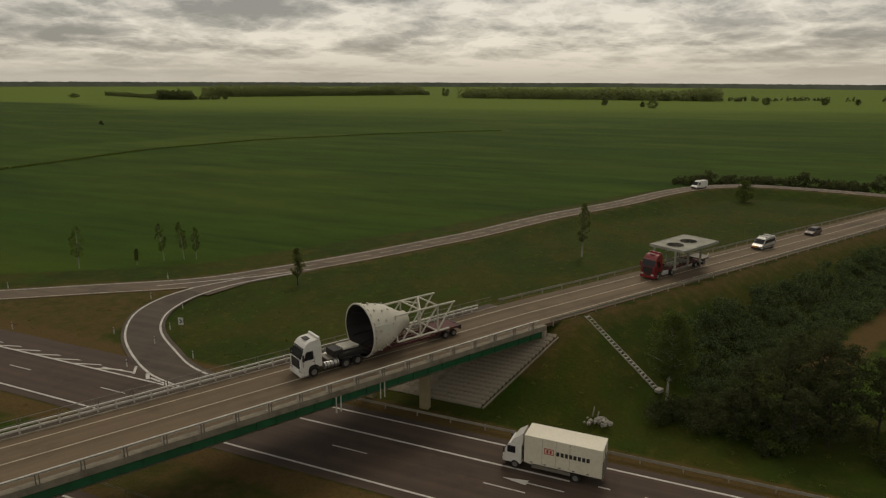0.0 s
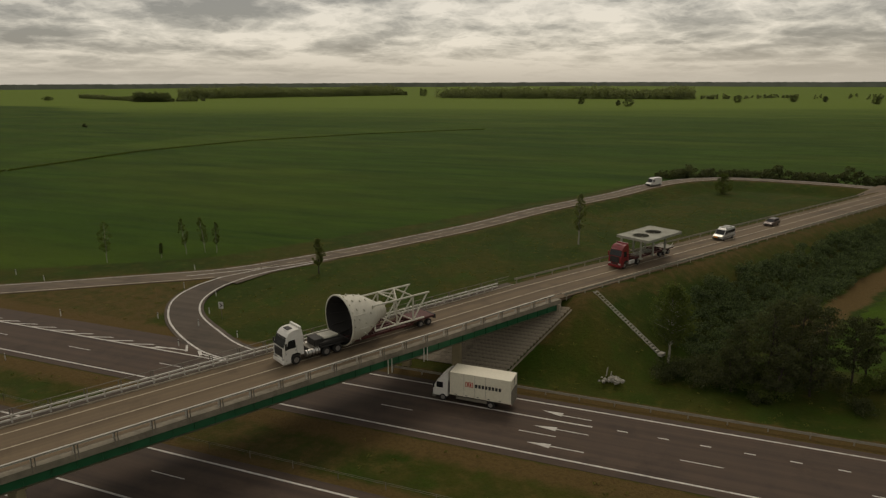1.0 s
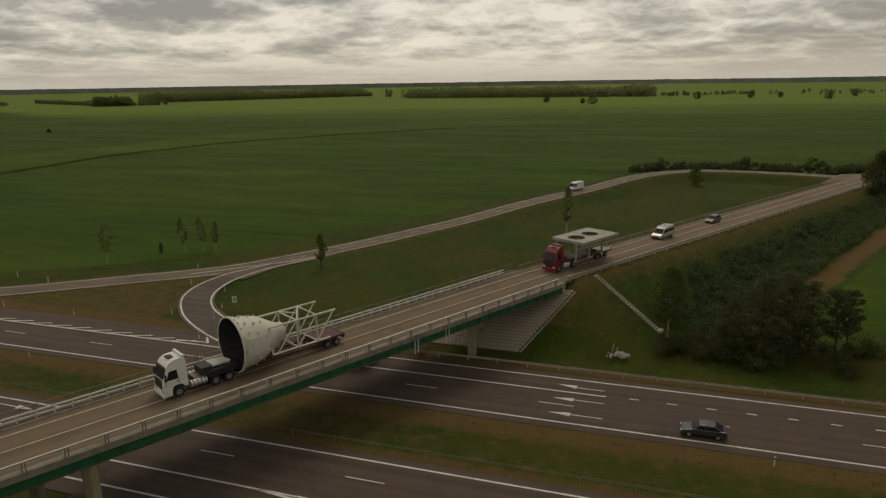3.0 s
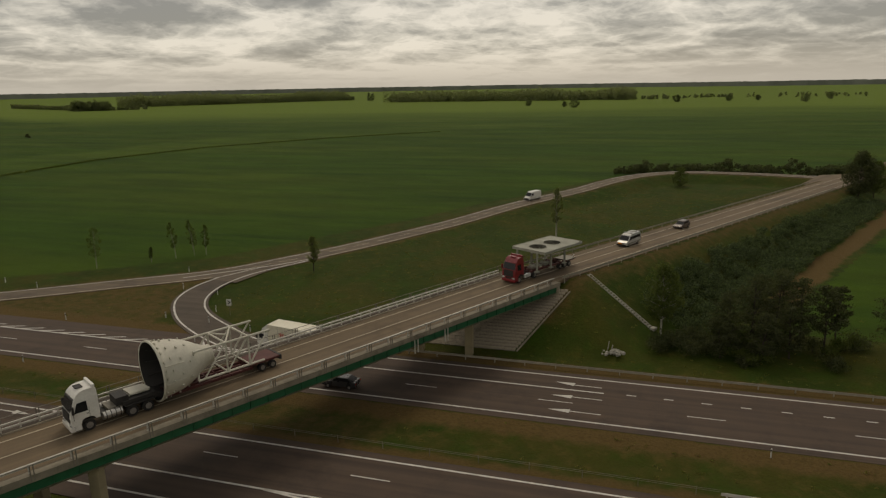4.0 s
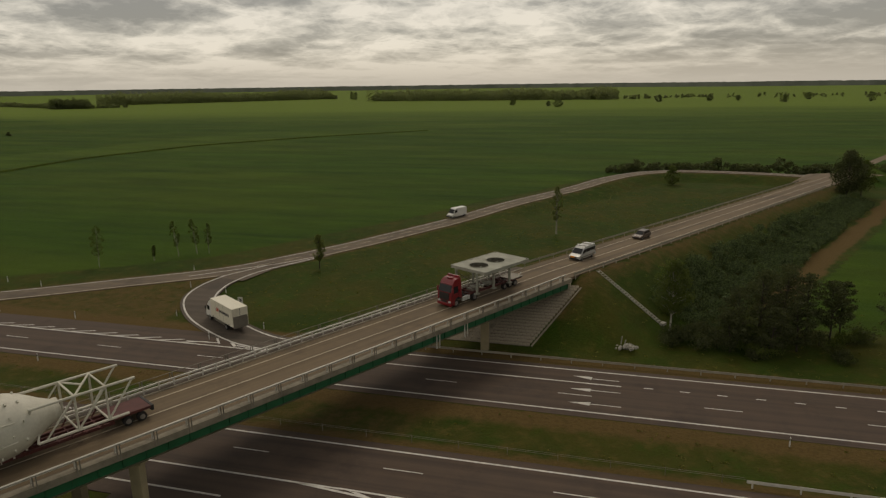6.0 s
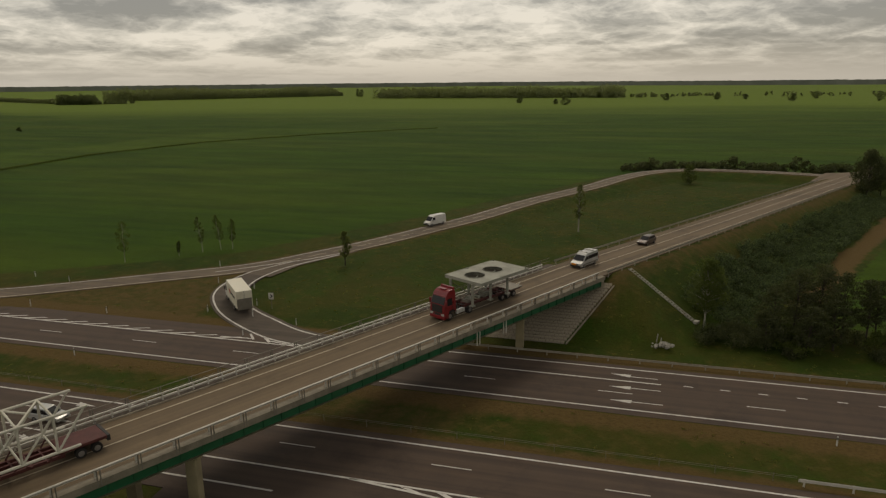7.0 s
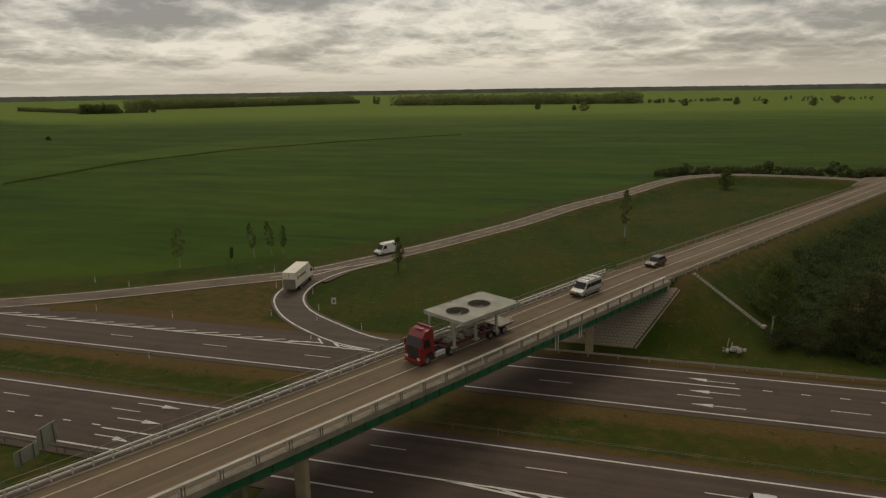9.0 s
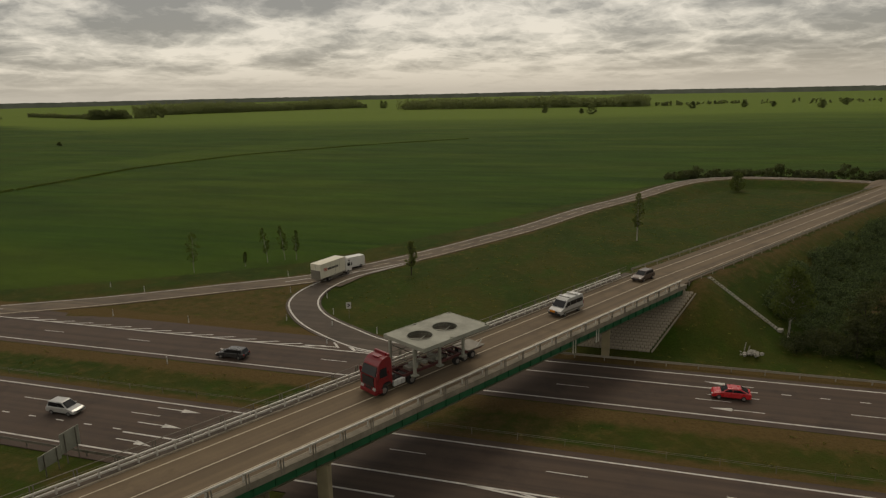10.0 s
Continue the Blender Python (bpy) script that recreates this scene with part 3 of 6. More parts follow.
def motorway():
    far = empty("road_1", label="dark worn asphalt motorway carriageway with white lines", category="road", kind="structure")
    low = empty("road_2", label="dark asphalt motorway carriageway with exit lane", category="road", kind="structure")
    for rd, y0, y1 in ((far, -3.4, 10.0), (low, -28.0, -13.9)):
        bm = B()
        xs = [-3000, -600, -200, -100, 0, 100, 200, 600, 3000]
        ribbon(bm, [(x, y1, 0.0) for x in xs], [(x, y0, 0.0) for x in xs], 0.4)
        part("carriageway", bm, M_ROAD, rd)
    z = 0.008
    # solid lines
    lines_mesh("edge_line", [(-600, 600, -2.15, 0.24, z)], M_PAINT, far)
    lines_mesh("edge_line", [(-24, 600, 8.9, 0.24, z), (-600, -116, 8.9, 0.2, z)], M_PAINT, far)
    lines_mesh("lane_line", [(-43.5, 4.9, 5.3, 0.24, z)], M_PAINT, far)
    lines_mesh("lane_line", [(-116, -43.5, 5.5, 0.26, z)], M_PAINT, far)
    lines_mesh("edge_line", [(-600, 600, -15.05, 0.24, z)], M_PAINT, low)
    lines_mesh("edge_line", [(-600, -30, -25.95, 0.24, z)], M_PAINT, low)
    lines_mesh("lane_line", [(-63.7, -20, -22.35, 0.24, z)], M_PAINT, low)
    # dashes, 4 m long
    bm = B()
    vs = [bm.verts.new(p) for p in ((0, -0.07, 0), (4, -0.07, 0), (4, 0.07, 0), (0, 0.07, 0))]
    bm.faces.new(vs)
    dash = bpy.data.meshes.new("dash"); bm.to_mesh(dash); bm.free(); dash.materials.append(M_PAINT)
    bm = B()
    vs = [bm.verts.new(p) for p in ((0, -0.09, 0), (1.1, -0.09, 0), (1.1, 0.09, 0), (0, 0.09, 0))]
    bm.faces.new(vs)
    square = bpy.data.meshes.new("short_dash"); bm.to_mesh(square); bm.free(); square.materials.append(M_PAINT)
    for k in range(-14, 15):
        d = new("dash", dash); d.parent = far; d.location = (14.0 + 16.4 * k, 1.9, z)
        d = new("dash", dash); d.parent = low; d.location = (-17.2 + 16.3 * k, -18.2, z)
    for k in range(26):
        d = new("short_dash", square); d.parent = far; d.location = (7.5 + 4.15 * k, 5.5, z)
        d = new("short_dash", square); d.parent = low; d.location = (-65.4 - 4.05 * k, -21.95, z)
    # arrows: tip, tail, and a bent head where the lane turns off
    def arrow(rd, tip, tail, y, bend=0.0):
        sg = 1 if tail > tip else -1
        bm = B()
        zz = z + 0.004
        h = tip + sg * 2.4
        for poly in (((h - sg * 0.2, y - 0.08), (tail, y - 0.08), (tail, y + 0.08), (h - sg * 0.2, y + 0.08)),
                     ((tip, y + bend), (h, y - 0.42 + bend * 0.3), (h + sg * 0.1, y + 0.42 + bend * 0.3))):
            bm.faces.new([bm.verts.new((px, py, zz)) for px, py in poly])
        bmesh.ops.recalc_face_normals(bm, faces=bm.faces)
        part("lane_arrow", bm, M_PAINT, rd)
    arrow(far, -1.1, 4.6, 6.7, 0.45); arrow(far, -1.1, 4.8, 3.45); arrow(far, -1.0, 4.9, -0.15)
    arrow(low, -57.9, -63.9, -16.4); arrow(low, -57.7, -63.6, -20.05); arrow(low, -58.2, -63.3, -23.8, -0.45)
    # barbs of the painted wedge by the merging road
    bm = B()
    vs = [bm.verts.new(p) for p in ((0, 0, 0), (0.9, 0.02, 0), (4.2, 1.05, 0), (3.6, 1.12, 0))]
    bm.faces.new(vs)
    barb = bpy.data.meshes.new("barb"); bm.to_mesh(barb); bm.free(); barb.materials.append(M_PAINT)
    for k in range(15):
        d = new("barb", barb); d.parent = far; d.location = (-57.2 - 3.85 * k, 5.6, z + 0.002)
    # nose of the exit wedge
    bm = B()
    for a, b_, w in (((-52.6, 8.2), (-51.0, 6.3), 0.32), ((-51.2, 6.6), (-56.4, 6.2), 0.28), ((-49.6, 7.2), (-48.2, 5.9), 0.45), ((-48.2, 6.3), (-44.4, 5.7), 0.3)):
        p, q = Vector((*a, z + 0.005)), Vector((*b_, z + 0.005))
        n = Vector((-(q - p).y, (q - p).x, 0)).normalized() * w / 2
        bm.faces.new([bm.verts.new(v) for v in (p - n, q - n, q + n, p + n)])
    bmesh.ops.recalc_face_normals(bm, faces=bm.faces)
    part("exit_nose", bm, M_PAINT, far)
    # diverging edge of the slip road on the low side
    bm = B()
    c = spline([(-24, -22.4, z), (-14, -23.4, z), (-2, -25.2, z), (12, -28.5, z), (40, -38, z)], 2)
    ribbon(bm, offset(c, 0.14), offset(c, -0.14))
    part("slip_edge_line", bm, M_PAINT, low)
    c = spline([(-20, -22.3, z), (-8, -22.4, z), (20, -22.5, z), (300, -22.5, z)], 4)
    bm = B(); ribbon(bm, offset(c, 0.12), offset(c, -0.12))
    part("edge_line", bm, M_PAINT, low)
    for x in (-19, -15.5, -12, -8.5):
        bm = B()
        k = (x + 24) * 0.115
        bm.faces.new([bm.verts.new(v) for v in ((x, -22.5, z + 0.004), (x + 0.9, -22.5, z + 0.004), (x + 2.4, -22.5 - k * 0.85, z + 0.004), (x + 1.5, -22.5 - k * 0.85, z + 0.004))])
        bmesh.ops.recalc_face_normals(bm, faces=bm.faces)
        part("wedge_bar", bm, M_PAINT, low)
    bm = B()
    c = spline([(-40, -26.6, 0.003), (-14, -26.8, 0.003), (0, -29.2, 0.003), (14, -32.6, 0.003), (44, -43, 0.003)], 2)
    ribbon(bm, offset(c, 2.6), offset(c, -3.4), 0.4)
    part("slip_road", bm, M_ROAD, low)
    return far, low
motorway()

def low_roads():
    loop = empty("road_3", label="pale worn asphalt side road curving past the fields", category="road", kind="structure")
    ramp = empty("road_4", label="tightly curved asphalt exit ramp with white edge lines", category="road", kind="structure")
    bm = B(); ribbon(bm, offset(LOOP, 3.1, 0.0), offset(LOOP, -3.1, 0.0), 0.25); part("roadway", bm, M_LOOP, loop)
    for d in (2.55, -2.55):
        bm = B()
        seg = offset(LOOP, d, 0.012)
        if d < 0:
            cut = [i for i, p in enumerate(seg) if not (-69 < p.x < -57 and 33 < p.y < 53)]
            a = [seg[i] for i in cut if seg[i].y < 36]; b_ = [seg[i] for i in cut if seg[i].y >= 36]
            for run in (a, b_):
                if len(run) > 2:
                    ribbon(bm, offset(run, 0.1), offset(run, -0.1))
        else:
            ribbon(bm, offset(seg, 0.1), offset(seg, -0.1))
        part("edge_line", bm, M_PAINT_OLD if d < 0 else M_PAINT, loop)
    bm = B()
    mid = offset(LOOP, 0.0, 0.012)
    run = [p for p in mid if p.y > 38]
    for i in range(0, len(run) - 3, 3):
        ribbon(bm, offset(run[i:i + 3], 0.07), offset(run[i:i + 3], -0.07))
    part("centre_line", bm, M_PAINT_OLD, loop)
    # the ramp
    n = 60
    def samp(line, k):
        L_ = sum((line[i + 1] - line[i]).length for i in range(len(line) - 1))
        return [along(line, L_ * i / k)[0] for i in range(k + 1)]
    a, b_ = samp(RAMP_OUT, n), samp(RAMP_IN[:-6], n)
    up = Vector((0, 0, 0.006))
    oa = [p + (p - q).normalized() * 0.7 + up for p, q in zip(a, b_)]
    ob = [q + (q - p).normalized() * 0.8 + up for p, q in zip(a, b_)]
    bm = B(); ribbon(bm, oa, ob, 0.25); part("roadway", bm, M_RAMP, ramp)
    for line in (RAMP_OUT, RAMP_IN):
        bm = B()
        l = [p for p in offset(line, 0, 0.02) if p.x < -42]
        ribbon(bm, offset(l, 0.15), offset(l, -0.15)); part("edge_line", bm, M_PAINT, ramp)
    # mouth where ramp and side road meet
    bm = B()
    z = zr(42) + 0.004
    bm.faces.new([bm.verts.new(p) for p in ((-71.5, 37.2, z), (-68.9, 34.6, z), (-63.6, 33.5, z - 0.02), (-62, 42, z), (-55, 55, z), (-58, 57, z))])
    bmesh.ops.recalc_face_normals(bm, faces=bm.faces)
    part("junction_mouth", bm, M_LOOP, ramp)
    bm = B()
    for a2, b2 in (((-75.5, 34.0), (-62.5, 46.5)), ((-62.5, 46.5), (-56.0, 55.0)), ((-69.2, 35.2), (-64.5, 44.6))):
        p, q = Vector((*a2, z + 0.016)), Vector((*b2, z + 0.016))
        nn = Vector((-(q - p).y, (q - p).x, 0)).normalized() * 0.13
        bm.faces.new([bm.verts.new(v) for v in (p - nn, q - nn, q + nn, p + nn)])
    bmesh.ops.recalc_face_normals(bm, faces=bm.faces)
    part("give_way_line", bm, M_PAINT, ramp)
low_roads()

# ---- overpass ----
def sbox(bm, s0, s1, o0, o1, z0, z1):
    vs = [bm.verts.new(wp(s, o, z)) for z in (z0, z1) for s, o in ((s0, o0), (s1, o0), (s1, o1), (s0, o1))]
    fs = [bm.faces.new([vs[i] for i in f]) for f in ((0, 1, 2, 3), (7, 6, 5, 4), (0, 4, 5, 1), (1, 5, 6, 2), (2, 6, 7, 3), (3, 7, 4, 0))]
    bmesh.ops.recalc_face_normals(bm, faces=fs)
    return bm
R_B = Matrix.Rotation(radians(61.3), 4, "Z")
def bridge_pose(s, o, z):
    return Matrix.Translation(wp(s, o, z)) @ R_B

O_N, O_F = 5.0, -5.15           # outer edges of the deck
def overpass():
    br = empty("overpass_bridge", label="long concrete overpass with green girders and steel railings", category="bridge", kind="structure")
    part("deck_slab", sbox(B(), S0, S1 - 0.3, O_F, O_N, 6.92, 7.28), M_CONC, br)
    part("carriageway", sbox(B(), S0, S1 + 0.2, -3.95, 4.25, 7.28, DECK), M_DECK, br)
    part("kerb", sbox(B(), S0, S1, 4.25, O_N, 7.28, 7.50), M_KERB, br)
    part("walkway", sbox(B(), S0, S1, O_F - 0.05, -3.95, 7.28, 7.50), M_RAMP, br)
    part("kerb", sbox(B(), S0, S1, -3.95, -3.80, 7.28, 7.53), M_CONC, br)
    part("cornice", sbox(B(), S0, S1, O_N, O_N + 0.10, 6.95, 7.54), M_KERB, br, "grey stained concrete cornice")
    for o in (4.6, 2.4, 0.0, -2.4, -4.6):
        bm = B()
        sbox(bm, S0, S1 - 0.4, o - 0.03, o + 0.03, 5.96, 6.915)
        sbox(bm, S0, S1 - 0.4, o - 0.2, o + 0.2, 6.84, 6.915)
        if o > 4:
            for i in range(46):
                sbox(bm, S0 + 1.0 + 1.9 * i, S0 + 1.03 + 1.9 * i, o + 0.03, o + 0.15, 5.96, 6.84)
        g = part("girder", bm, M_GIRDER, br, "green painted steel girder")
        part("bottom_flange", sbox(B(), S0, S1 - 0.4, o - 0.2, o + 0.2, 5.88, 5.96), M_FLANGE, g, "brownish weathered bottom flange")
    for o, w in ((0.2, 0.12), (-2.64, 0.12), (3.06, 0.12)):
        part("painted_line", sbox(B(), S0, S1, o - w / 2, o + w / 2, DECK, DECK + 0.008), M_PAINT_OLD, br, "faded yellowish road line")
    # piers stand along the motorway
    for y, xs in ((13.0, (-13.5, -20.5)), (-30.4, (-34.6, -41.0))):
        for x in xs:
            bm = B()
            bx(bm, x - 0.55, x + 0.55, y - 0.4, y + 0.4, -0.3, 5.45, 0.12)
            part("pier_column", bm, M_PIER, br)
        s = (y + CB * -0.6) / SB
        bm = B()
        bx(bm, xs[1] - 1.0, xs[0] + 0.8, y - 0.45, y + 0.45, 5.4, 5.87, 0.06)
        part("pier_cap", bm, M_PIER, br)
    # end walls
    for y, sg in ((24.6, 1), (-43.0, -1)):
        bm = B()
        c = y / SB
        p = [wp(c + CB / SB * o, o) for o in (O_F, O_N)]
        bx(bm, min(p[0].x, p[1].x), max(p[0].x, p[1].x), y, y + sg * 1.0, 4.0, 6.75, 0.03)
        part("abutment", bm, M_CONC, br)
    # outer railings
    for o, z0, zt in ((O_N + 0.07, 7.05, 8.38), (O_F + 0.15, 7.5, 8.5)):
        for zz, r in ((zt, 0.035), (zt - 0.45, 0.02)):
            part("handrail", tube(B(), wp(S0, o, zz), wp(S1, o, zz), r, n=6), M_RAILD, br)
        me = None
        s = S0 + 0.6
        while s < S1:
            if me is None:
                bm = B()
                for dx in (-0.12, 0.12):
                    bx(bm, dx - 0.04, dx + 0.04, -0.04, 0.04, z0 - zt, 0.0, 0.01)
                me = bpy.data.meshes.new("railing_post"); bm.to_mesh(me); bm.free(); me.materials.append(M_RAILD)
            ob = new("railing_post", me); ob.parent = br; ob.matrix_world = bridge_pose(s, o, zt)
            s += 3.0
    # drain spouts under the near edge
    for s in (2.5, 7.5):
        bm = B()
        for dx in (-0.25, 0.25):
            tube(bm, wp(s + dx, 4.95, 6.9), wp(s + dx, 4.95, 5.2), 0.07, n=8)
        part("drain_pipe", bm, M_STEEL, br)
    return br
overpass()

def w_beam(bm, pts, h=0.31, d=0.05):
    """A corrugated crash-barrier rail along points of its middle."""
    prof = ((0, -h / 2), (d, -h / 2 + 0.07), (0, 0), (d, h / 2 - 0.07), (0, h / 2), (-0.03, h / 2), (-0.03, -h / 2))
    if h < 0.2:
        prof = ((0.07, -h / 2), (0.08, 0), (0.07, h / 2), (-0.07, h / 2), (-0.08, 0), (-0.07, -h / 2))
    rows = []
    for i, p in enumerate(pts):
        t = pts[min(i + 1, len(pts) - 1)] - pts[max(i - 1, 0)]
        n = Vector((-t.y, t.x, 0)).normalized()
        rows.append([bm.verts.new(p + n * a + Vector((0, 0, b_))) for a, b_ in prof])
    k = len(prof)
    for i in range(len(rows) - 1):
        for j in range(k):
            bm.faces.new((rows[i][j], rows[i][(j + 1) % k], rows[i + 1][(j + 1) % k], rows[i + 1][j]))
    bmesh.ops.recalc_face_normals(bm, faces=bm.faces)

def barrier(name, line, label, post_every, top=0.75, mat=None, rails=(0.0,), tall=0.31):
    mat = mat or M_STEEL
    th = empty(name, label=label, category="barrier", kind="structure")
    for dz in rails:
        bm = B()
        w_beam(bm, [p + Vector((0, 0, top - tall / 2 + dz)) for p in line], tall)
        part("rail", bm, mat, th)
    bm = B()
    bx(bm, -0.07, 0.07, -0.05, 0.05, -0.4, top, 0.0)
    me = bpy.data.meshes.new("post"); bm.to_mesh(me); bm.free(); me.materials.append(mat)
    L_ = sum((line[i + 1] - line[i]).length for i in range(len(line) - 1))
    d = 0.5
    while d < L_:
        p, t = along(line, d)
        ob = new("post", me); ob.parent = th
        ob.matrix_world = Matrix.Translation(p) @ Matrix.Rotation(math.atan2(t.y, t.x), 4, "Z")
        d += post_every
    return th

def approach():
    rd = empty("road_5", label="pale asphalt overpass road on a grassy embankment", category="road", kind="structure")
    for a, b_ in ((S1, 196.0), (-190.0, S0)):
        ss = [a + (b_ - a) * i / 40 for i in range(41)]
        bm = B(); ribbon(bm, [wp(s, -4.3, road_z(s)) for s in ss], [wp(s, 4.4, road_z(s)) for s in ss], 0.4); part("roadway", bm, M_DECK, rd)
        for o in (-2.64, 0.2, 3.06):
            bm = B(); ribbon(bm, [wp(s, o - 0.07, road_z(s) + 0.012) for s in ss], [wp(s, o + 0.07, road_z(s) + 0.012) for s in ss])
            part("painted_line", bm, M_PAINT_OLD, rd)
    # junction apron at the far end
    bm = B()
    z = 4.02
    pts = [wp(168, -4.3, road_z(168) + 0.006), wp(178, -8.5, z - 0.25), Vector((66, 183.5, 3.5)), Vector((84, 190, 3.6)), wp(214, 10, 3.6), wp(198, 4.4, z), wp(168, 4.4, road_z(168) + 0.006)]
    bm.faces.new([bm.verts.new(p) for p in pts]); bmesh.ops.triangulate(bm, faces=bm.faces)
    bmesh.ops.recalc_face_normals(bm, faces=bm.faces)
    part("junction_apron", bm, M_DECK, rd)
    bm = B()
    ss = [200 + 8 * i for i in range(20)]
    ribbon(bm, [wp(s, -3.5, 3.55) for s in ss], [wp(s, 4.0, 3.55) for s in ss], 0.4); part("far_roadway", bm, M_DECK, rd)
    ln = lambda s0, s1, o: [wp(s, o, road_z(s)) for s in np.arange(s0, s1 + 0.1, 2.0)]
    barrier("crash_barrier", ln(S0, S1, 4.6), "pale box-rail steel crash barrier along the bridge kerb", 3.0, 0.86, rails=(0.0,), tall=0.19)
    barrier("crash_barrier", ln(S0, S1 - 3, -4.22), "double-rail steel crash barrier beside the bridge walkway", 1.5, 0.86, rails=(0.0, -0.38), tall=0.15)
    barrier("crash_barrier", ln(S1 + 1, 165, 4.75), "weathered steel crash barrier on the embankment edge", 4.0, 0.7, mat=M_RAILM)
    barrier("crash_barrier", ln(S1 + 1, 172, -4.75), "weathered steel crash barrier on the embankment edge", 4.0, 0.7, mat=M_RAILM)
approach()

def motorway_barriers():
    barrier("crash_barrier", [Vector((x, 10.95, 0.0)) for x in range(-30, 200, 4)], "low steel crash barrier beside the motorway shoulder", 4.0, 0.7, mat=M_RAILM)
    barrier("crash_barrier", [Vector((x, -13.3, 0.0)) for x in range(16, 120, 4)], "steel crash barrier at the edge of the median", 4.0, 0.75)
    # cable barrier in the median
    th = empty("cable_barrier", label="thin wire-rope barrier on slim posts in the median", category="barrier", kind="structure")
    for zz in (0.55, 0.72):
        bm = B(); tube(bm, (-400, -12.9, zz), (16, -12.9, zz), 0.018, n=5); part("cable", bm, M_RAILD, th)
    bm = B(); bx(bm, -0.025, 0.025, -0.025, 0.025, -0.5, 0.78); me = bpy.data.meshes.new("post"); bm.to_mesh(me); bm.free(); me.materials.append(M_RAILD)
    for i in range(60):
        ob = new("post", me); ob.parent = th; ob.location = (14 - 5.0 * i, -12.9, 0)
    # lower right-hand shoulder barrier
    barrier("crash_barrier", [Vector((x, -27.6, 0.0)) for x in range(-160, -55, 4)], "low steel crash barrier beside the exit lane", 4.0, 0.7, mat=M_RAILD)
motorway_barriers()

# ---- slope paving, chute, small road furniture ----
def paving():
    th = empty("slope_paving", label="grey concrete slab paving on the abutment slope", category="paving", kind="structure")
    def slab(bm):
        return bx(bm, -0.245, 0.245, -0.275, 0.275, -0.05, 0.05, 0.0)
    me = bpy.data.meshes.new("slab"); bm = slab(B()); bm.to_mesh(me); bm.free(); me.materials.append(M_PAVE)
    tilt = Matrix.Rotation(math.atan(0.58), 4, "X")
    random.seed(4)
    rest = B()
    for r in range(21):
        y = 15.45 + r * 0.5
        z = (y - 15.2) * 0.58 + 0.08
        x1 = -7.6 + (y - 15.4) * 0.59
        for c in range(36):
            x = x1 - 0.26 - c * 0.53
            if so(x, y)[1] < O_F - 1.0:
                continue
            m = Matrix.Translation((x, y, z + random.uniform(-0.02, 0.025))) @ tilt @ Matrix.Rotation(random.uniform(-0.04, 0.04), 4, "Z")
            if c < 13:
                ob = new("slab", me); ob.parent = th; ob.matrix_world = m
            else:
                t = B(); slab(t); t.transform(m)
                tm = bpy.data.meshes.new("t"); t.to_mesh(tm); t.free(); rest.from_mesh(tm); bpy.data.meshes.remove(tm)
    tagged(part("inner_slabs", rest, M_PAVE, th), kind="stuff")
    part("edge_kerb", beam(B(), (-7.35, 15.2, 0.12), (-1.35, 25.4, 5.98), 0.16, 0.2), M_PAVE, th)
paving()

def chute():
    th = empty("drainage_chute", label="pale concrete stepped drainage chute down the embankment", category="chute", kind="structure")
    a, b_ = Vector((0.8, 31.0, land(0.8, 31.0) + 0.05)), Vector((10.2, 26.3, land(10.2, 26.3) + 0.05))
    d = (b_ - a)
    flat = Vector((d.x, d.y, 0)).normalized()
    n = Vector((-flat.y, flat.x, 0))
    for sg in (-0.36, 0.36):
        part("side_wall", beam(B(), a + n * sg, b_ + n * sg, 0.09, 0.24), M_RUBBLE, th)
    rz = math.atan2(flat.y, flat.x)
    bm = B(); bx(bm, -0.13, 0.13, -0.33, 0.33, -0.12, 0.09, 0.02)
    me = bpy.data.meshes.new("step"); bm.to_mesh(me); bm.free(); me.materials.append(M_RUBBLE)
    for i in range(24):
        ob = new("step", me); ob.parent = th
        ob.matrix_world = Matrix.Translation(a + d * ((i + 0.5) / 24)) @ Matrix.Rotation(rz, 4, "Z")
    bm = B(); bx(bm, -0.35, 0.35, -0.5, 0.5, -0.3, 0.10, 0.05)
    o = part("outlet_block", bm, M_RUBBLE, th); o.matrix_world = Matrix.Translation(b_ + flat * 0.5) @ Matrix.Rotation(rz, 4, "Z")
chute()

def marker_post(x, y, z, h=1.05):
    th = empty("marker_post", pose(x, y, z), "white plastic roadside marker post with dark band", "marker post", "roadside marker posts")
    bm = B(); bx(bm, -0.06, 0.06, -0.05, 0.05, -0.3, h, 0.02); part("post_body", bm, M_SIGN, th)
    bm = B(); bx(bm, -0.065, 0.065, -0.055, 0.055, h * 0.72, h * 0.86, 0.01); part("dark_band", bm, M_BLACK, th)
    return th

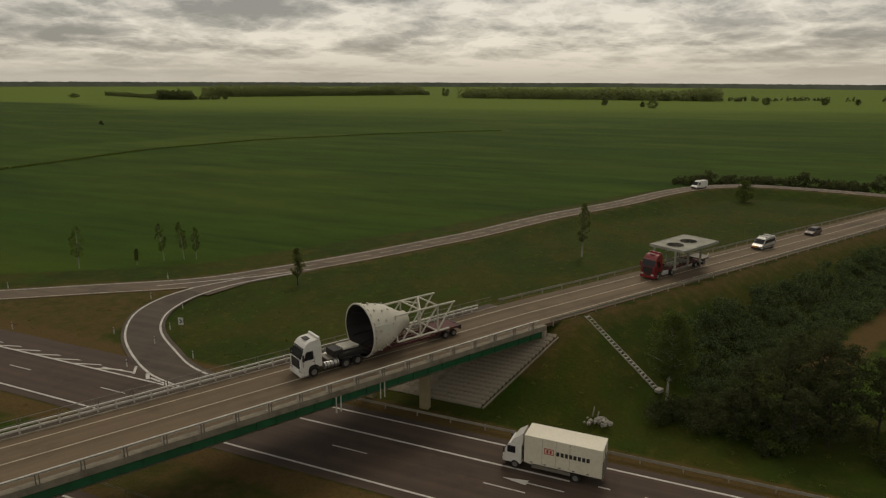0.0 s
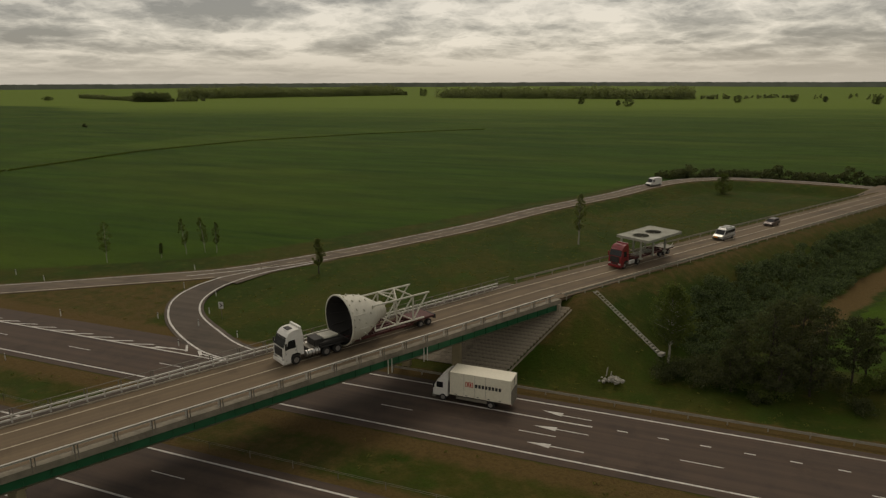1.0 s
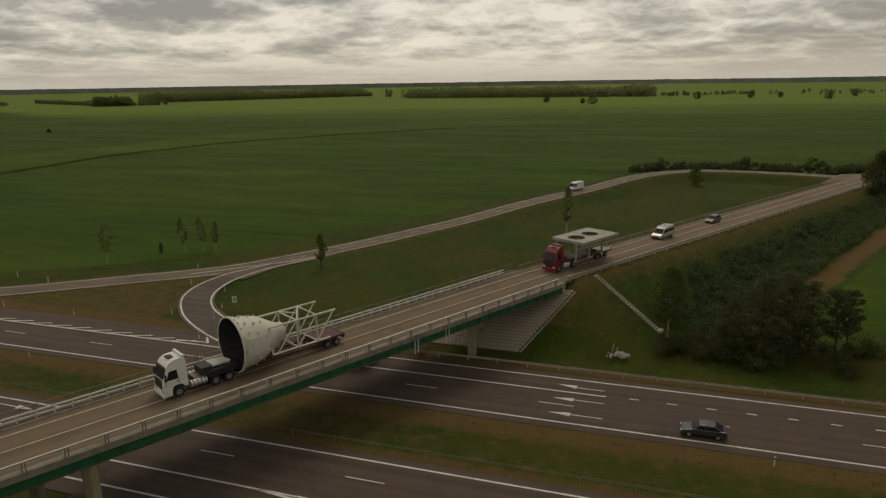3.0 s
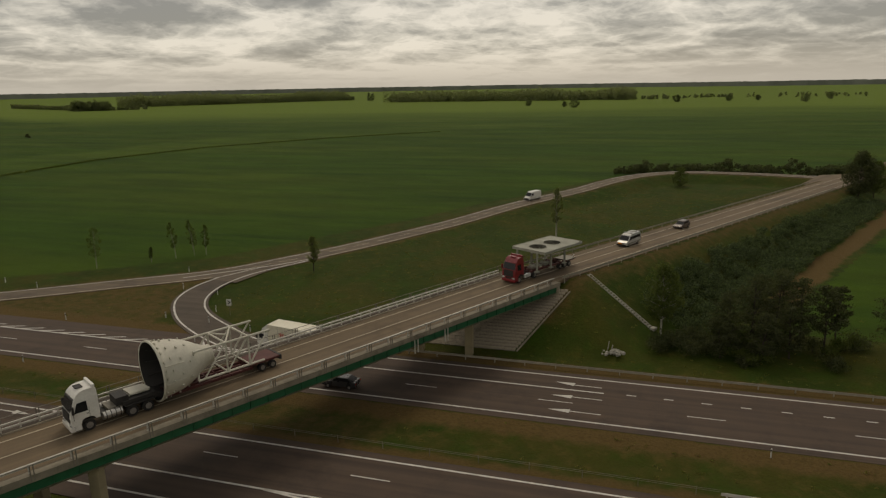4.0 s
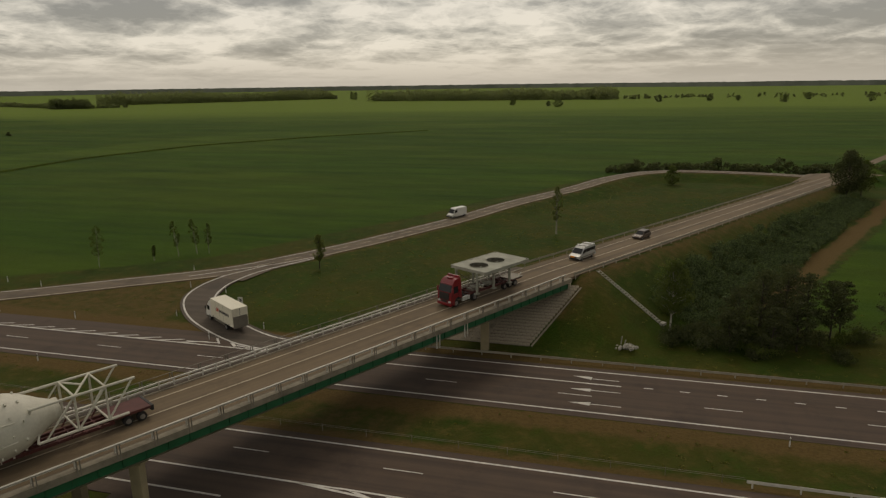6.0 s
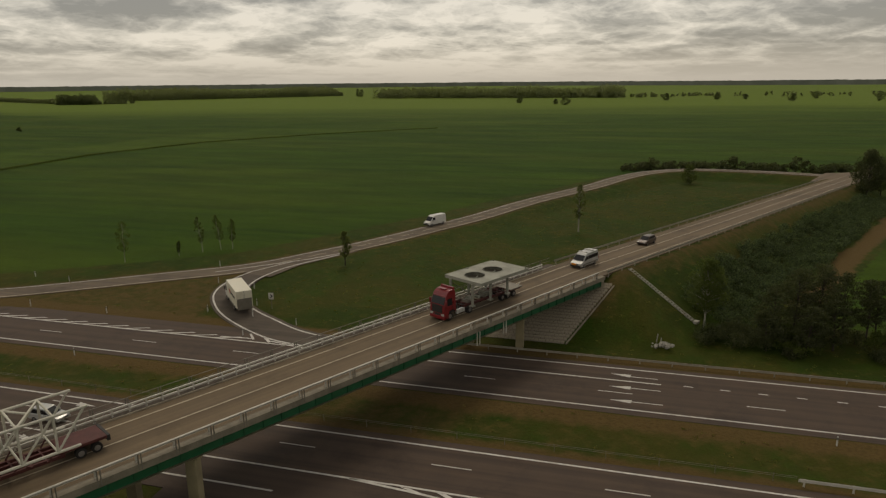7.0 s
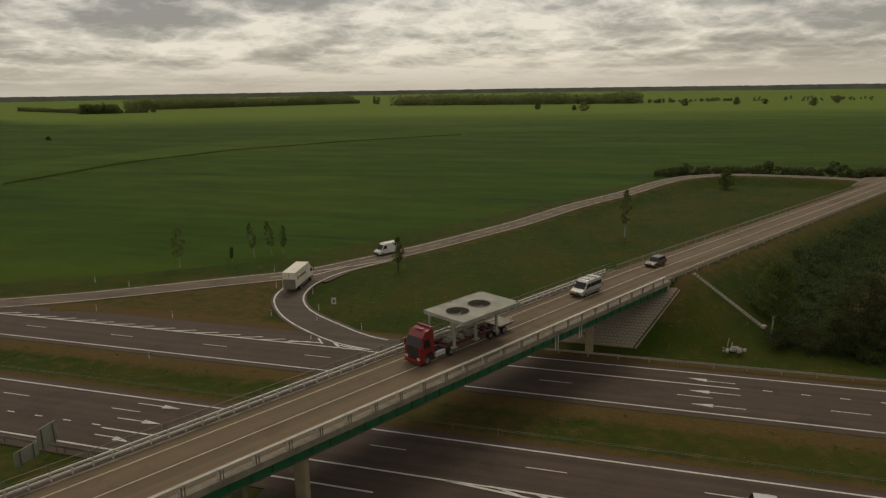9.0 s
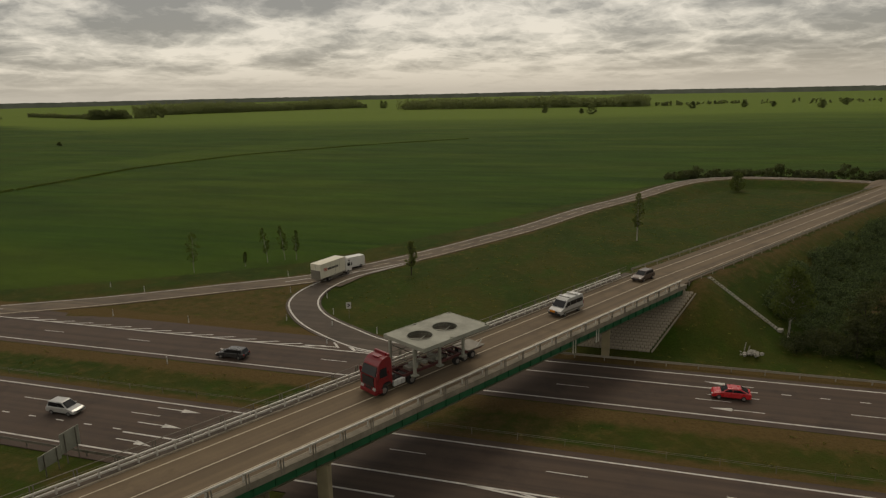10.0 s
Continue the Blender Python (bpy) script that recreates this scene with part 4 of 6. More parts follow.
def furniture():
    p0 = marker_post(-56.0, 14.6, 0.2)
    spots = []
    out = offset(RAMP_OUT, 1.5)
    for i in (14, 22, 30, 38):
        if i < len(out): spots.append(out[i])
    inn = offset(RAMP_IN, -1.3)
    for i in (12, 20, 26):
        if i < len(inn): spots.append(inn[i])
    for q in offset(LOOP, 4.2)[20:110:13]:
        spots.append(q)
    spots += [Vector((-95, 10.4, 0.1)), Vector((-80, 10.6, 0.1)), Vector((21.4, -4.7, -0.1)), Vector((-72, -4.6, -0.1)), Vector((-108.5, 24.5, 0.4))]
    for q in spots:
        copy_thing(p0, pose(q.x, q.y, land(q.x, q.y) if abs(q.y) > 12 else q.z))
    # curve sign inside the ramp bend
    th = empty("bend_sign", pose(-54.9, 18.6, 0.25, 0, 0, 14), "small white bend warning sign on a grey pole", "road sign")
    part("pole", tube(B(), (0, 0.05, -0.3), (0, 0.05, 2.5), 0.04), M_RAILD, th)
    bm = B(); bx(bm, -0.4, 0.4, -0.02, 0.02, 1.5, 2.6, 0.02); part("sign_face", bm, M_SIGN, th)
    bm = B(); prism(bm, [(-0.28, 1.75), (0.05, 2.05), (-0.28, 2.35), (0.0, 2.35), (0.3, 2.05), (0.0, 1.75)], -0.035, -0.024); part("chevron_mark", bm, M_LOGO_B, th)
    # direction board seen from its back
    th = empty("direction_board", pose(-64.4, -29.5, 0), "grey-backed stepped direction board on steel posts", "road sign")
    bm = B(); bx(bm, -0.04, 0.04, -0.2, 2.2, 1.2, 3.4, 0.03); part("upper_panel", bm, M_PLATF, th)
    bm = B(); bx(bm, -0.04, 0.04, -2.9, -0.25, 0.9, 2.4, 0.03); part("lower_panel", bm, M_PLATF, th)
    for y in (-2.3, -0.8, 0.3, 1.7):
        part("post", tube(B(), (0.1, y, -0.5), (0.1, y, 2.4 if y < 0 else 3.3), 0.06), M_RAILD, th)
    # rubble heap and stake below the bank
    th = empty("rubble_heap", pose(5.4, 16.4, land(5.4, 16.4)), "heap of pale broken concrete on the grass", "rubble")
    random.seed(9)
    for i in range(30):
        bm = B(); r = random.uniform(0.12, 0.34)
        bmesh.ops.create_icosphere(bm, subdivisions=1, radius=r)
        for v in bm.verts: v.co *= random.uniform(0.75, 1.2)
        ob = part("chunk", bm, M_RUBBLE, th); ob.location = (random.gauss(0, 0.75), random.gauss(0, 0.5), random.uniform(-0.05, 0.25))
    th = empty("stake", pose(4.7, 16.9, land(4.7, 16.9)), "pale wooden stake pair beside the rubble", "stake")
    for dx in (0, 0.5):
        part("pole", tube(B(), (dx, 0, -0.2), (dx + 0.15, 0, 1.1 - dx), 0.07), M_RUBBLE, th)
furniture()

# ---- plants ----
def leaf_mesh(name, clumps, per, size, mat, seed, spread=0.75):
    """Leaves as small bent quads gathered in clumps (centre, radius)."""
    rng = np.random.default_rng(seed)
    C = np.repeat(np.array(clumps, float), per, axis=0)
    n = len(C)
    unit = lambda w: w / np.linalg.norm(w, axis=1)[:, None]
    d = unit(rng.normal(size=(n, 3))) * ((rng.random(n) ** 0.45) * C[:, 3])[:, None]
    d[:, 2] *= spread
    a = unit(rng.normal(size=(n, 3)))
    b_ = unit(np.cross(a, rng.normal(size=(n, 3))))
    s = (size * rng.uniform(0.6, 1.35, n))[:, None]
    c = C[:, :3] + d
    V = np.stack([c - a * s, c + b_ * s * 0.6, c + a * s, c - b_ * s * 0.6], axis=1).reshape(-1, 3).tolist()
    F = np.arange(4 * n).reshape(-1, 4).tolist()
    me = bpy.data.meshes.new(name)
    me.from_pydata(V, [], F)
    me.materials.append(mat)
    return me

def tree(name, x, y, h, crown_r, crown_z, label, seed, bark, leaves, clumps=26, per=70, size=0.22, slim=1.0, trunk_r=None, lean=0.0, category="tree", flat=0.75):
    """A tapered trunk with limbs and a loose crown of leaf clumps."""
    rnd = random.Random(seed)
    z0 = land(x, y)
    th = empty(name, pose(x, y, z0), label, category)
    tr = trunk_r or 0.05 + h * 0.012
    bm = B()
    pts = [Vector((lean * (i / 5) ** 1.5 + rnd.uniform(-0.1, 0.1), rnd.uniform(-0.1, 0.1), -0.3 + (h * 0.93 + 0.3) * i / 5)) for i in range(6)]
    for i in range(5):
        tube(bm, pts[i], pts[i + 1], tr * (1 - i / 5.6), tr * (1 - (i + 1) / 5.6), 7)
    cl = []
    ch = h - crown_z
    for i in range(clumps):
        k = (i + rnd.random()) / clumps
        zz = crown_z + ch * k
        prof = math.sin(math.pi * min(max(0.12 + 0.86 * k, 0), 1)) ** 0.7
        rr = crown_r * prof * math.sqrt(rnd.random()) * slim
        an = rnd.uniform(0, 6.283)
        c = Vector((lean * (zz / h) ** 1.5 + rr * math.cos(an), rr * math.sin(an), zz))
        cl.append((c.x, c.y, c.z, crown_r * rnd.uniform(0.18, 0.38)))
        if i % 3 == 0:
            zb = max(crown_z * 0.75, zz - ch * 0.2)
            tube(bm, (lean * (zb / h) ** 1.5, 0, zb), c, tr * 0.3, tr * 0.08, 5)
    part("trunk", bm, bark, th)
    ob = new("crown", leaf_mesh("crown", cl, per, size, leaves, seed, flat)); ob.parent = th
    return th

def plants():
    tree("birch_tree", -10.6, 84.2, 11.2, 1.4, 3.4, "slender birch with pale trunk alone in the grass", 3, M_BIRCH, M_LEAFB, 100, 34, 0.11)
    tree("young_tree", -53.3, 45.0, 6.8, 1.3, 1.8, "small leafy tree at the side of the road", 4, M_BARK, M_LEAFB, 75, 40, 0.11)
    tree("round_tree", 20.4, 167.5, 6.4, 2.6, 0.6, "low round bushy tree in the grass island", 5, M_BARK, M_LEAF, 80, 50, 0.14)
    for i, (x, y, h, r) in enumerate(((-98.6, 37.0, 8.4, 1.5), (-87.6, 47.6, 7.6, 1.0), (-84.8, 50.2, 7.6, 1.1), (-82.6, 51.2, 6.6, 0.9), (-90.6, 43.5, 3.2, 0.5))):
        tree("roadside_birch", x, y, h, r, h * 0.30, "thin wind-leaning birch at the edge of the field", 10 + i, M_BIRCH, M_LEAF, 60, 26, 0.10, trunk_r=0.07, lean=-0.9 if i in (1, 2) else 0.3)
    tree("broad_tree", 67.6, 145.0, 12.5, 4.6, 1.4, "dark broad-crowned tree beside the embankment road", 31, M_BARK, M_PINE, 150, 70, 0.2)
    tree("broad_tree", 73.5, 152.0, 10.5, 3.6, 2.0, "leafy tree behind the dark tree by the road", 32, M_BARK, M_LEAF, 90, 60, 0.2)
    tree("bank_tree", 11.6, 25.2, 10.6, 2.8, 3.4, "tall dark tree with pale trunk at the chute", 33, M_BIRCH, M_LEAF, 150, 58, 0.12)
    for i, (x, y, h, r) in enumerate(((20.5, 22.5, 8.0, 2.6), (23.5, 25.0, 9.6, 3.0), (26.5, 26.5, 10.2, 3.2), (29.5, 24.5, 10.0, 2.9), (28.0, 30.5, 9.6, 3.0), (24.5, 29.5, 8.8, 2.8), (19.0, 19.5, 5.4, 2.2), (40.5, 22.5, 10.5, 3.2), (43.5, 20.0, 8.5, 2.8), (32.4, 24.2, 9.4, 2.3), (34.2, 27.0, 8.6, 2.0), (24.0, 19.8, 6.4, 2.3), (27.6, 21.5, 7.2, 2.2))):
        tree("pine_tree", x, y, h, r, h * (0.34 if x > 29 else 0.16), "dark pine with bare lower trunk in the roadside thicket", 40 + i, M_BARK, M_PINE, 80, 46, 0.13, flat=0.42, lean=(i % 3 - 1) * 0.5)
    # low shrubs at the thicket's foot
    rnd = random.Random(5)
    for i in range(30):
        x = rnd.uniform(11.5, 26) if i < 20 else rnd.uniform(20, 44)
        y = 15.8 + rnd.uniform(0, 8.5) + max(x - 12, 0) * 0.16
        th = empty("bush", pose(x, y, land(x, y)), "dark low bush at the foot of the embankment", "bush", "bushes under the bank")
        r = rnd.uniform(1.0, 2.3)
        ob = new("foliage", leaf_mesh("foliage", [(rnd.gauss(0, r * 0.5), rnd.gauss(0, r * 0.5), r * rnd.uniform(0.3, 0.9), r * 0.5) for _ in range(12)], 70, 0.13, M_PINE if i % 3 else M_LEAF, 70 + i)); ob.parent = th
        part("stem", tube(B(), (0, 0, -0.2), (0, 0, r * 0.6), 0.06, 0.03, 6), M_BARK, th)
    # dense shrubs on the bank
    cl = []
    for _ in range(1700):
        s, o = rnd.uniform(42, 165), rnd.uniform(8.6, 25)
        if o < 9.3 + 3.0 * max(0, 1 - (s - 42) / 20) or (o > 20 and rnd.random() < 0.4) or o > 25.4 - s * 0.05:
            continue
        p = wp(s, o)
        lump = 0.5 + 0.5 * noise.noise(Vector((p.x * 0.22, p.y * 0.22, 4.0)))
        cl.append((p.x, p.y, land(p.x, p.y) + rnd.uniform(0.2, 0.6) + 1.3 * lump, rnd.uniform(0.55, 1.0) + 0.5 * lump))
    ob = new("bank_shrubs", leaf_mesh("bank_shrubs", cl, 100, 0.15, M_SHRUB, 90))
    tagged(ob, "dense grey-green shrubs covering the embankment slope", "shrubs", kind="stuff")
    # hedge beyond the side road
    cl = []
    for _ in range(760):
        x = rnd.uniform(-2, 130)
        y = 198 + rnd.uniform(-3, 5) + max(0, (x - 60)) * 0.05
        hgt = 3.4 + 3.4 * max(0, noise.noise(Vector((x * 0.09, 0, 3)))) * 2
        if x < 8: hgt *= 0.5
        cl.append((x, y, 0.7 + rnd.uniform(0.2, hgt), rnd.uniform(0.9, 1.6)))
    ob = new("hedge", leaf_mesh("hedge", cl, 45, 0.3, M_PINE, 91))
    tagged(ob, "dark scrubby hedge along the field edge", "hedge", kind="stuff")
    # tufts in the verges
    cl = []
    for _ in range(2600):
        x, y = rnd.uniform(-95, 75), rnd.uniform(-12, 150)
        s, o = so(x, y)
        if abs(o) < 6 or -4.5 < y < 12 or y < -12:
            continue
        d, _z = near(LOOP, x, y, 4)
        d2, _z = near(RAMP_MID, x, y, 3)
        if d < 4.5 or d2 < 5.5 or (y > 40 and d > 60) or y > 35 + (x + 70) * 1.65:
            continue
        cl.append((x, y, land(x, y) + 0.08, rnd.uniform(0.2, 0.5)))
    ob = new("grass_tufts", leaf_mesh("grass_tufts", cl, 12, 0.09, M_GRASS, 92, 0.3))
    tagged(ob, "uneven straw and green grass tufts on the verges", "grass", kind="stuff")

def woods():
    rnd = random.Random(12)
    def belt(name, a, b_, depth, h, n, label, mat, per=26, size=1.15, low=0.5):
        a, b_ = Vector((*a, 0)), Vector((*b_, 0))
        d = (b_ - a); nrm = Vector((-d.y, d.x, 0)).normalized()
        if nrm.y < 0: nrm = -nrm
        cl = []
        for i in range(n):
            k = rnd.random()
            p = a + d * k + nrm * rnd.random() * depth
            hh = h * rnd.uniform(0.45, 1.1) * (0.8 + 0.35 * noise.noise(Vector((p.x * 0.012, p.y * 0.012, 1.7))))
            r = hh * rnd.uniform(0.2, 0.3)
            for zz in (0.12, 0.35, 0.6, 0.82):
                cl.append((p.x + rnd.gauss(0, r * 0.7), p.y + rnd.gauss(0, r * 0.5), 0.7 + hh * zz * rnd.uniform(0.85, 1.1), r * (1.2 - zz * 0.3)))
        ob = new(name, leaf_mesh(name, cl, per, size, mat, rnd.randint(0, 9999), 0.95))
        tagged(ob, label, "woodland", kind="stuff")
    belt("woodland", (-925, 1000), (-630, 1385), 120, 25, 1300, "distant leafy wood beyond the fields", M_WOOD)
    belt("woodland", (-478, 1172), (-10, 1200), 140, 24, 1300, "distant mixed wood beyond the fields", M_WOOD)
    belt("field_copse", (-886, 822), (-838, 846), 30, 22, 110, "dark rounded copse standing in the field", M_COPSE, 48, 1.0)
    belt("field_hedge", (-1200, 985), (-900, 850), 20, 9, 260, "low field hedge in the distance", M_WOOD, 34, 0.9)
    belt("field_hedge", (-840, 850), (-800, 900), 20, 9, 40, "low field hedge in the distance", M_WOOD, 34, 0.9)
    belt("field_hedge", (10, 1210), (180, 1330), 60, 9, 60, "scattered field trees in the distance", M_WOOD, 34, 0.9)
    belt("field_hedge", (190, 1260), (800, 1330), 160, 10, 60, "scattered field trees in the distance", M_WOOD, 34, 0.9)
    # rough margin between two fields
    cl = []
    for i in range(420):
        y = 110 + i * 0.72
        x = float(np.interp(y, STRIP_Y, STRIP_NEAR))
        cl.append((x + rnd.gauss(0, 0.8), y, land(x, y) + 0.2, rnd.uniform(0.7, 1.5)))
    ob = new("field_margin", leaf_mesh("field_margin", cl, 26, 0.3, M_LEAF, 77, 0.4))
    tagged(ob, "dark weedy margin between two crop fields", "field margin", kind="stuff")
    # single trees in the far field
    for i, (x, y, h, r) in enumerate(((-158, 935, 11, 5), (-85, 866, 12, 7.5), (-100, 890, 7, 3.5), (55, 1060, 11, 5.5), (135, 1100, 10, 5), (230, 1030, 11, 6.5), (350, 1050, 13, 6.5), (455, 1160, 12, 6), (-560, 1310, 15, 6), (-577, 1330, 16, 5), (-1120, 850, 7, 9), (292, 1160, 11, 6), (400, 1090, 9, 5), (180, 1120, 8, 4.5))):
        tree("field_tree", x, y, h, r, 0.5, "single dark tree far out in the field", 200 + i, M_BARK, M_COPSE, 60, 22, 0.55)
    tree("field_bush", -442, 334, 2.6, 2.6, 0.1, "dark low bush in the open field", 230, M_BARK, M_PINE, 12, 30, 0.4, category="bush")
    # forest on the horizon: a bumpy canopy with a ragged front, haze painted into its colour
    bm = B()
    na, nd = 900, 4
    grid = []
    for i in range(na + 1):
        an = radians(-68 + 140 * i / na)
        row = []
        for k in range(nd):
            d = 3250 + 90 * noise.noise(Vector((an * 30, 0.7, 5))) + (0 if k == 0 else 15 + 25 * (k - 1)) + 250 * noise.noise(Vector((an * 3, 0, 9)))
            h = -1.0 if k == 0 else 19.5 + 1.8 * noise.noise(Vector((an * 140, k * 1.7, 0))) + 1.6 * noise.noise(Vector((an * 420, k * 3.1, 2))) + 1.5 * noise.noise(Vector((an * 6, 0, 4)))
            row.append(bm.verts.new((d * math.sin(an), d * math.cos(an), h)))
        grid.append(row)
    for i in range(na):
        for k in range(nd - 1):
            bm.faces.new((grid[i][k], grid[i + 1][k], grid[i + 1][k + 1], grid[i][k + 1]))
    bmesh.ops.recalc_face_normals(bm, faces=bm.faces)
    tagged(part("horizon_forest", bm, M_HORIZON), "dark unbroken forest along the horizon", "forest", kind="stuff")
plants()
woods()

# ---- vehicles: x forward, y to the left, z up ----
WHEELS = {}
def wheel(parent, x, y, r, w, spin=None):
    """A tyre with its rim as a sub-part."""
    key = (r, w)
    if key not in WHEELS:
        bm = B(); tube(bm, (0, -w / 2, 0), (0, w / 2, 0), r, n=22)
        bmesh.ops.bevel(bm, geom=[e for e in bm.edges if len(e.link_faces) == 2 and any(len(f.verts) > 4 for f in e.link_faces)], offset=r * 0.12, segments=2, affect="EDGES")
        t = bpy.data.meshes.new("wheel"); bm.to_mesh(t); bm.free(); t.materials.append(M_TYRE)
        bm = B()
        tube(bm, (0, -w / 2 - 0.012, 0), (0, w / 2 + 0.012, 0), r * 0.56, n=16)
        tube(bm, (0, -w / 2 - 0.05, 0), (0, w / 2 + 0.05, 0), r * 0.2, n=8)
        for k in range(6):
            a = k * math.pi / 3
            tube(bm, (r * 0.4 * math.cos(a), -w / 2 - 0.03, r * 0.4 * math.sin(a)), (r * 0.4 * math.cos(a), w / 2 + 0.03, r * 0.4 * math.sin(a)), r * 0.05, n=5)
        m = bpy.data.meshes.new("rim"); bm.to_mesh(m); bm.free(); m.materials.append(M_RIM)
        WHEELS[key] = (t, m)
    t, m = WHEELS[key]
    ob = new("wheel", t); ob.parent = parent; ob.location = (x, y, r)
    ri = new("rim", m); ri.parent = ob
    if spin is not None:
        spin.append((ob, (x, y, r), r))
    return ob

def tractor(th, paint, L=2.35, top=3.75, x0=1.4, tall=True, grille=None):
    """A lorry's cab: shell, windows, grille, bumper, lamps, mirrors. x0: how far its front is ahead of the origin."""
    f = x0
    bm = B()
    prism(bm, [(f - 0.05, 0.75), (f, 1.5), (f - 0.10, 2.15), (f - 0.40, 2.95), (f - 0.50, 3.2), (f - 0.72, 3.5), (f - 1.05, top - 0.04), (f - 1.4, top + 0.03), (f - L + 0.25, top + 0.05), (f - L + 0.05, top - 0.12), (f - L, 3.0), (f - L, 0.95), (f - 1.95, 0.95), (f - 1.88, 1.15), (f - 1.65, 1.28), (f - 1.15, 1.28), (f - 0.9, 1.15), (f - 0.78, 0.75)], -1.22, 1.22, 0.16, 0.05)
    cab = part("cab", bm, paint, th)
    bm = B(); prism(bm, [(f - 0.10, 2.12), (f - 0.42, 2.98), (f - 0.36, 3.0), (f - 0.045, 2.12)], -1.08, 1.08, 0.05); part("windscreen", bm, M_GLASS, th)
    for y in (-1, 1):
        bm = B(); prism(bm, [(f - 0.34, 1.92), (f - 0.62, 2.78), (f - 1.38, 2.82), (f - 1.42, 1.92)], y * 1.195 - 0.035, y * 1.195 + 0.035, 0.03); part("side_window", bm, M_GLASS, th)
        for xs_ in (f - 0.26, f - 1.52):
            bm = B(); bx(bm, xs_ - 0.015, xs_ + 0.015, y * 1.216 - 0.012, y * 1.216 + 0.012, 1.3, 2.2); part("door_seam", bm, M_BLACK, th)
        bm = B(); bx(bm, f - 1.45, f - 1.28, y * 1.222 - 0.02, y * 1.222 + 0.02, 1.62, 1.7, 0.01); part("door_handle", bm, M_BLACK, th)
        bm = B(); bx(bm, f - 0.3, f - 0.12, y * 1.38 - 0.09, y * 1.38 + 0.09, 1.95, 2.65, 0.03); part("mirror", bm, M_BLACK if paint != M_RED else paint, th)
        bm = B(); bx(bm, f - 0.06, f + 0.06, y * 0.92 - 0.2, y * 0.92 + 0.2, 0.72, 0.98, 0.03); part("headlight", bm, M_LAMP, th)
        bm = B(); bx(bm, f - 1.9, f - 0.9, y * 1.12 - 0.12, y * 1.12 + 0.12, 0.98, 1.12, 0.03); part("wheel_arch", bm, M_BLACK, th)
        bm = B(); bx(bm, f - 0.78, f - 0.3, y * 1.2 - 0.06, y * 1.2 + 0.06, 0.35, 0.78, 0.03); part("step_panel", bm, paint, th)
    bm = B(); bx(bm, f - 0.03, f + 0.04, -0.85, 0.85, 1.05, 2.0, 0.02); g = part("grille", bm, grille or M_BLACK, th)
    for k in range(4):
        bm = B(); bx(bm, f + 0.03, f + 0.06, -0.82, 0.82, 1.15 + k * 0.22, 1.21 + k * 0.22, 0.01); part("slat", bm, M_BLACK, g)
    bm = B(); bx(bm, f - 0.3, f + 0.1, -1.22, 1.22, 0.28, 0.72, 0.08); part("bumper", bm, paint, th)
    bm = B(); bx(bm, f - 0.75, f - 0.35, -1.0, 1.0, 3.05, 3.15, 0.03); part("sun_visor", bm, M_BLACK if paint != M_RED else paint, th)
    bm = B(); bx(bm, f - 1.5, f - 0.9, -0.45, 0.45, top + 0.02, top + 0.10, 0.03); part("roof_hatch", bm, M_BLACK if paint != M_RED else paint, th)
    bm = B(); bx(bm, f - L + 0.1, f - L + 0.35, -1.05, 1.05, top + 0.0, top + 0.28, 0.05); part("roof_deflector", bm, paint, th)
    return cab

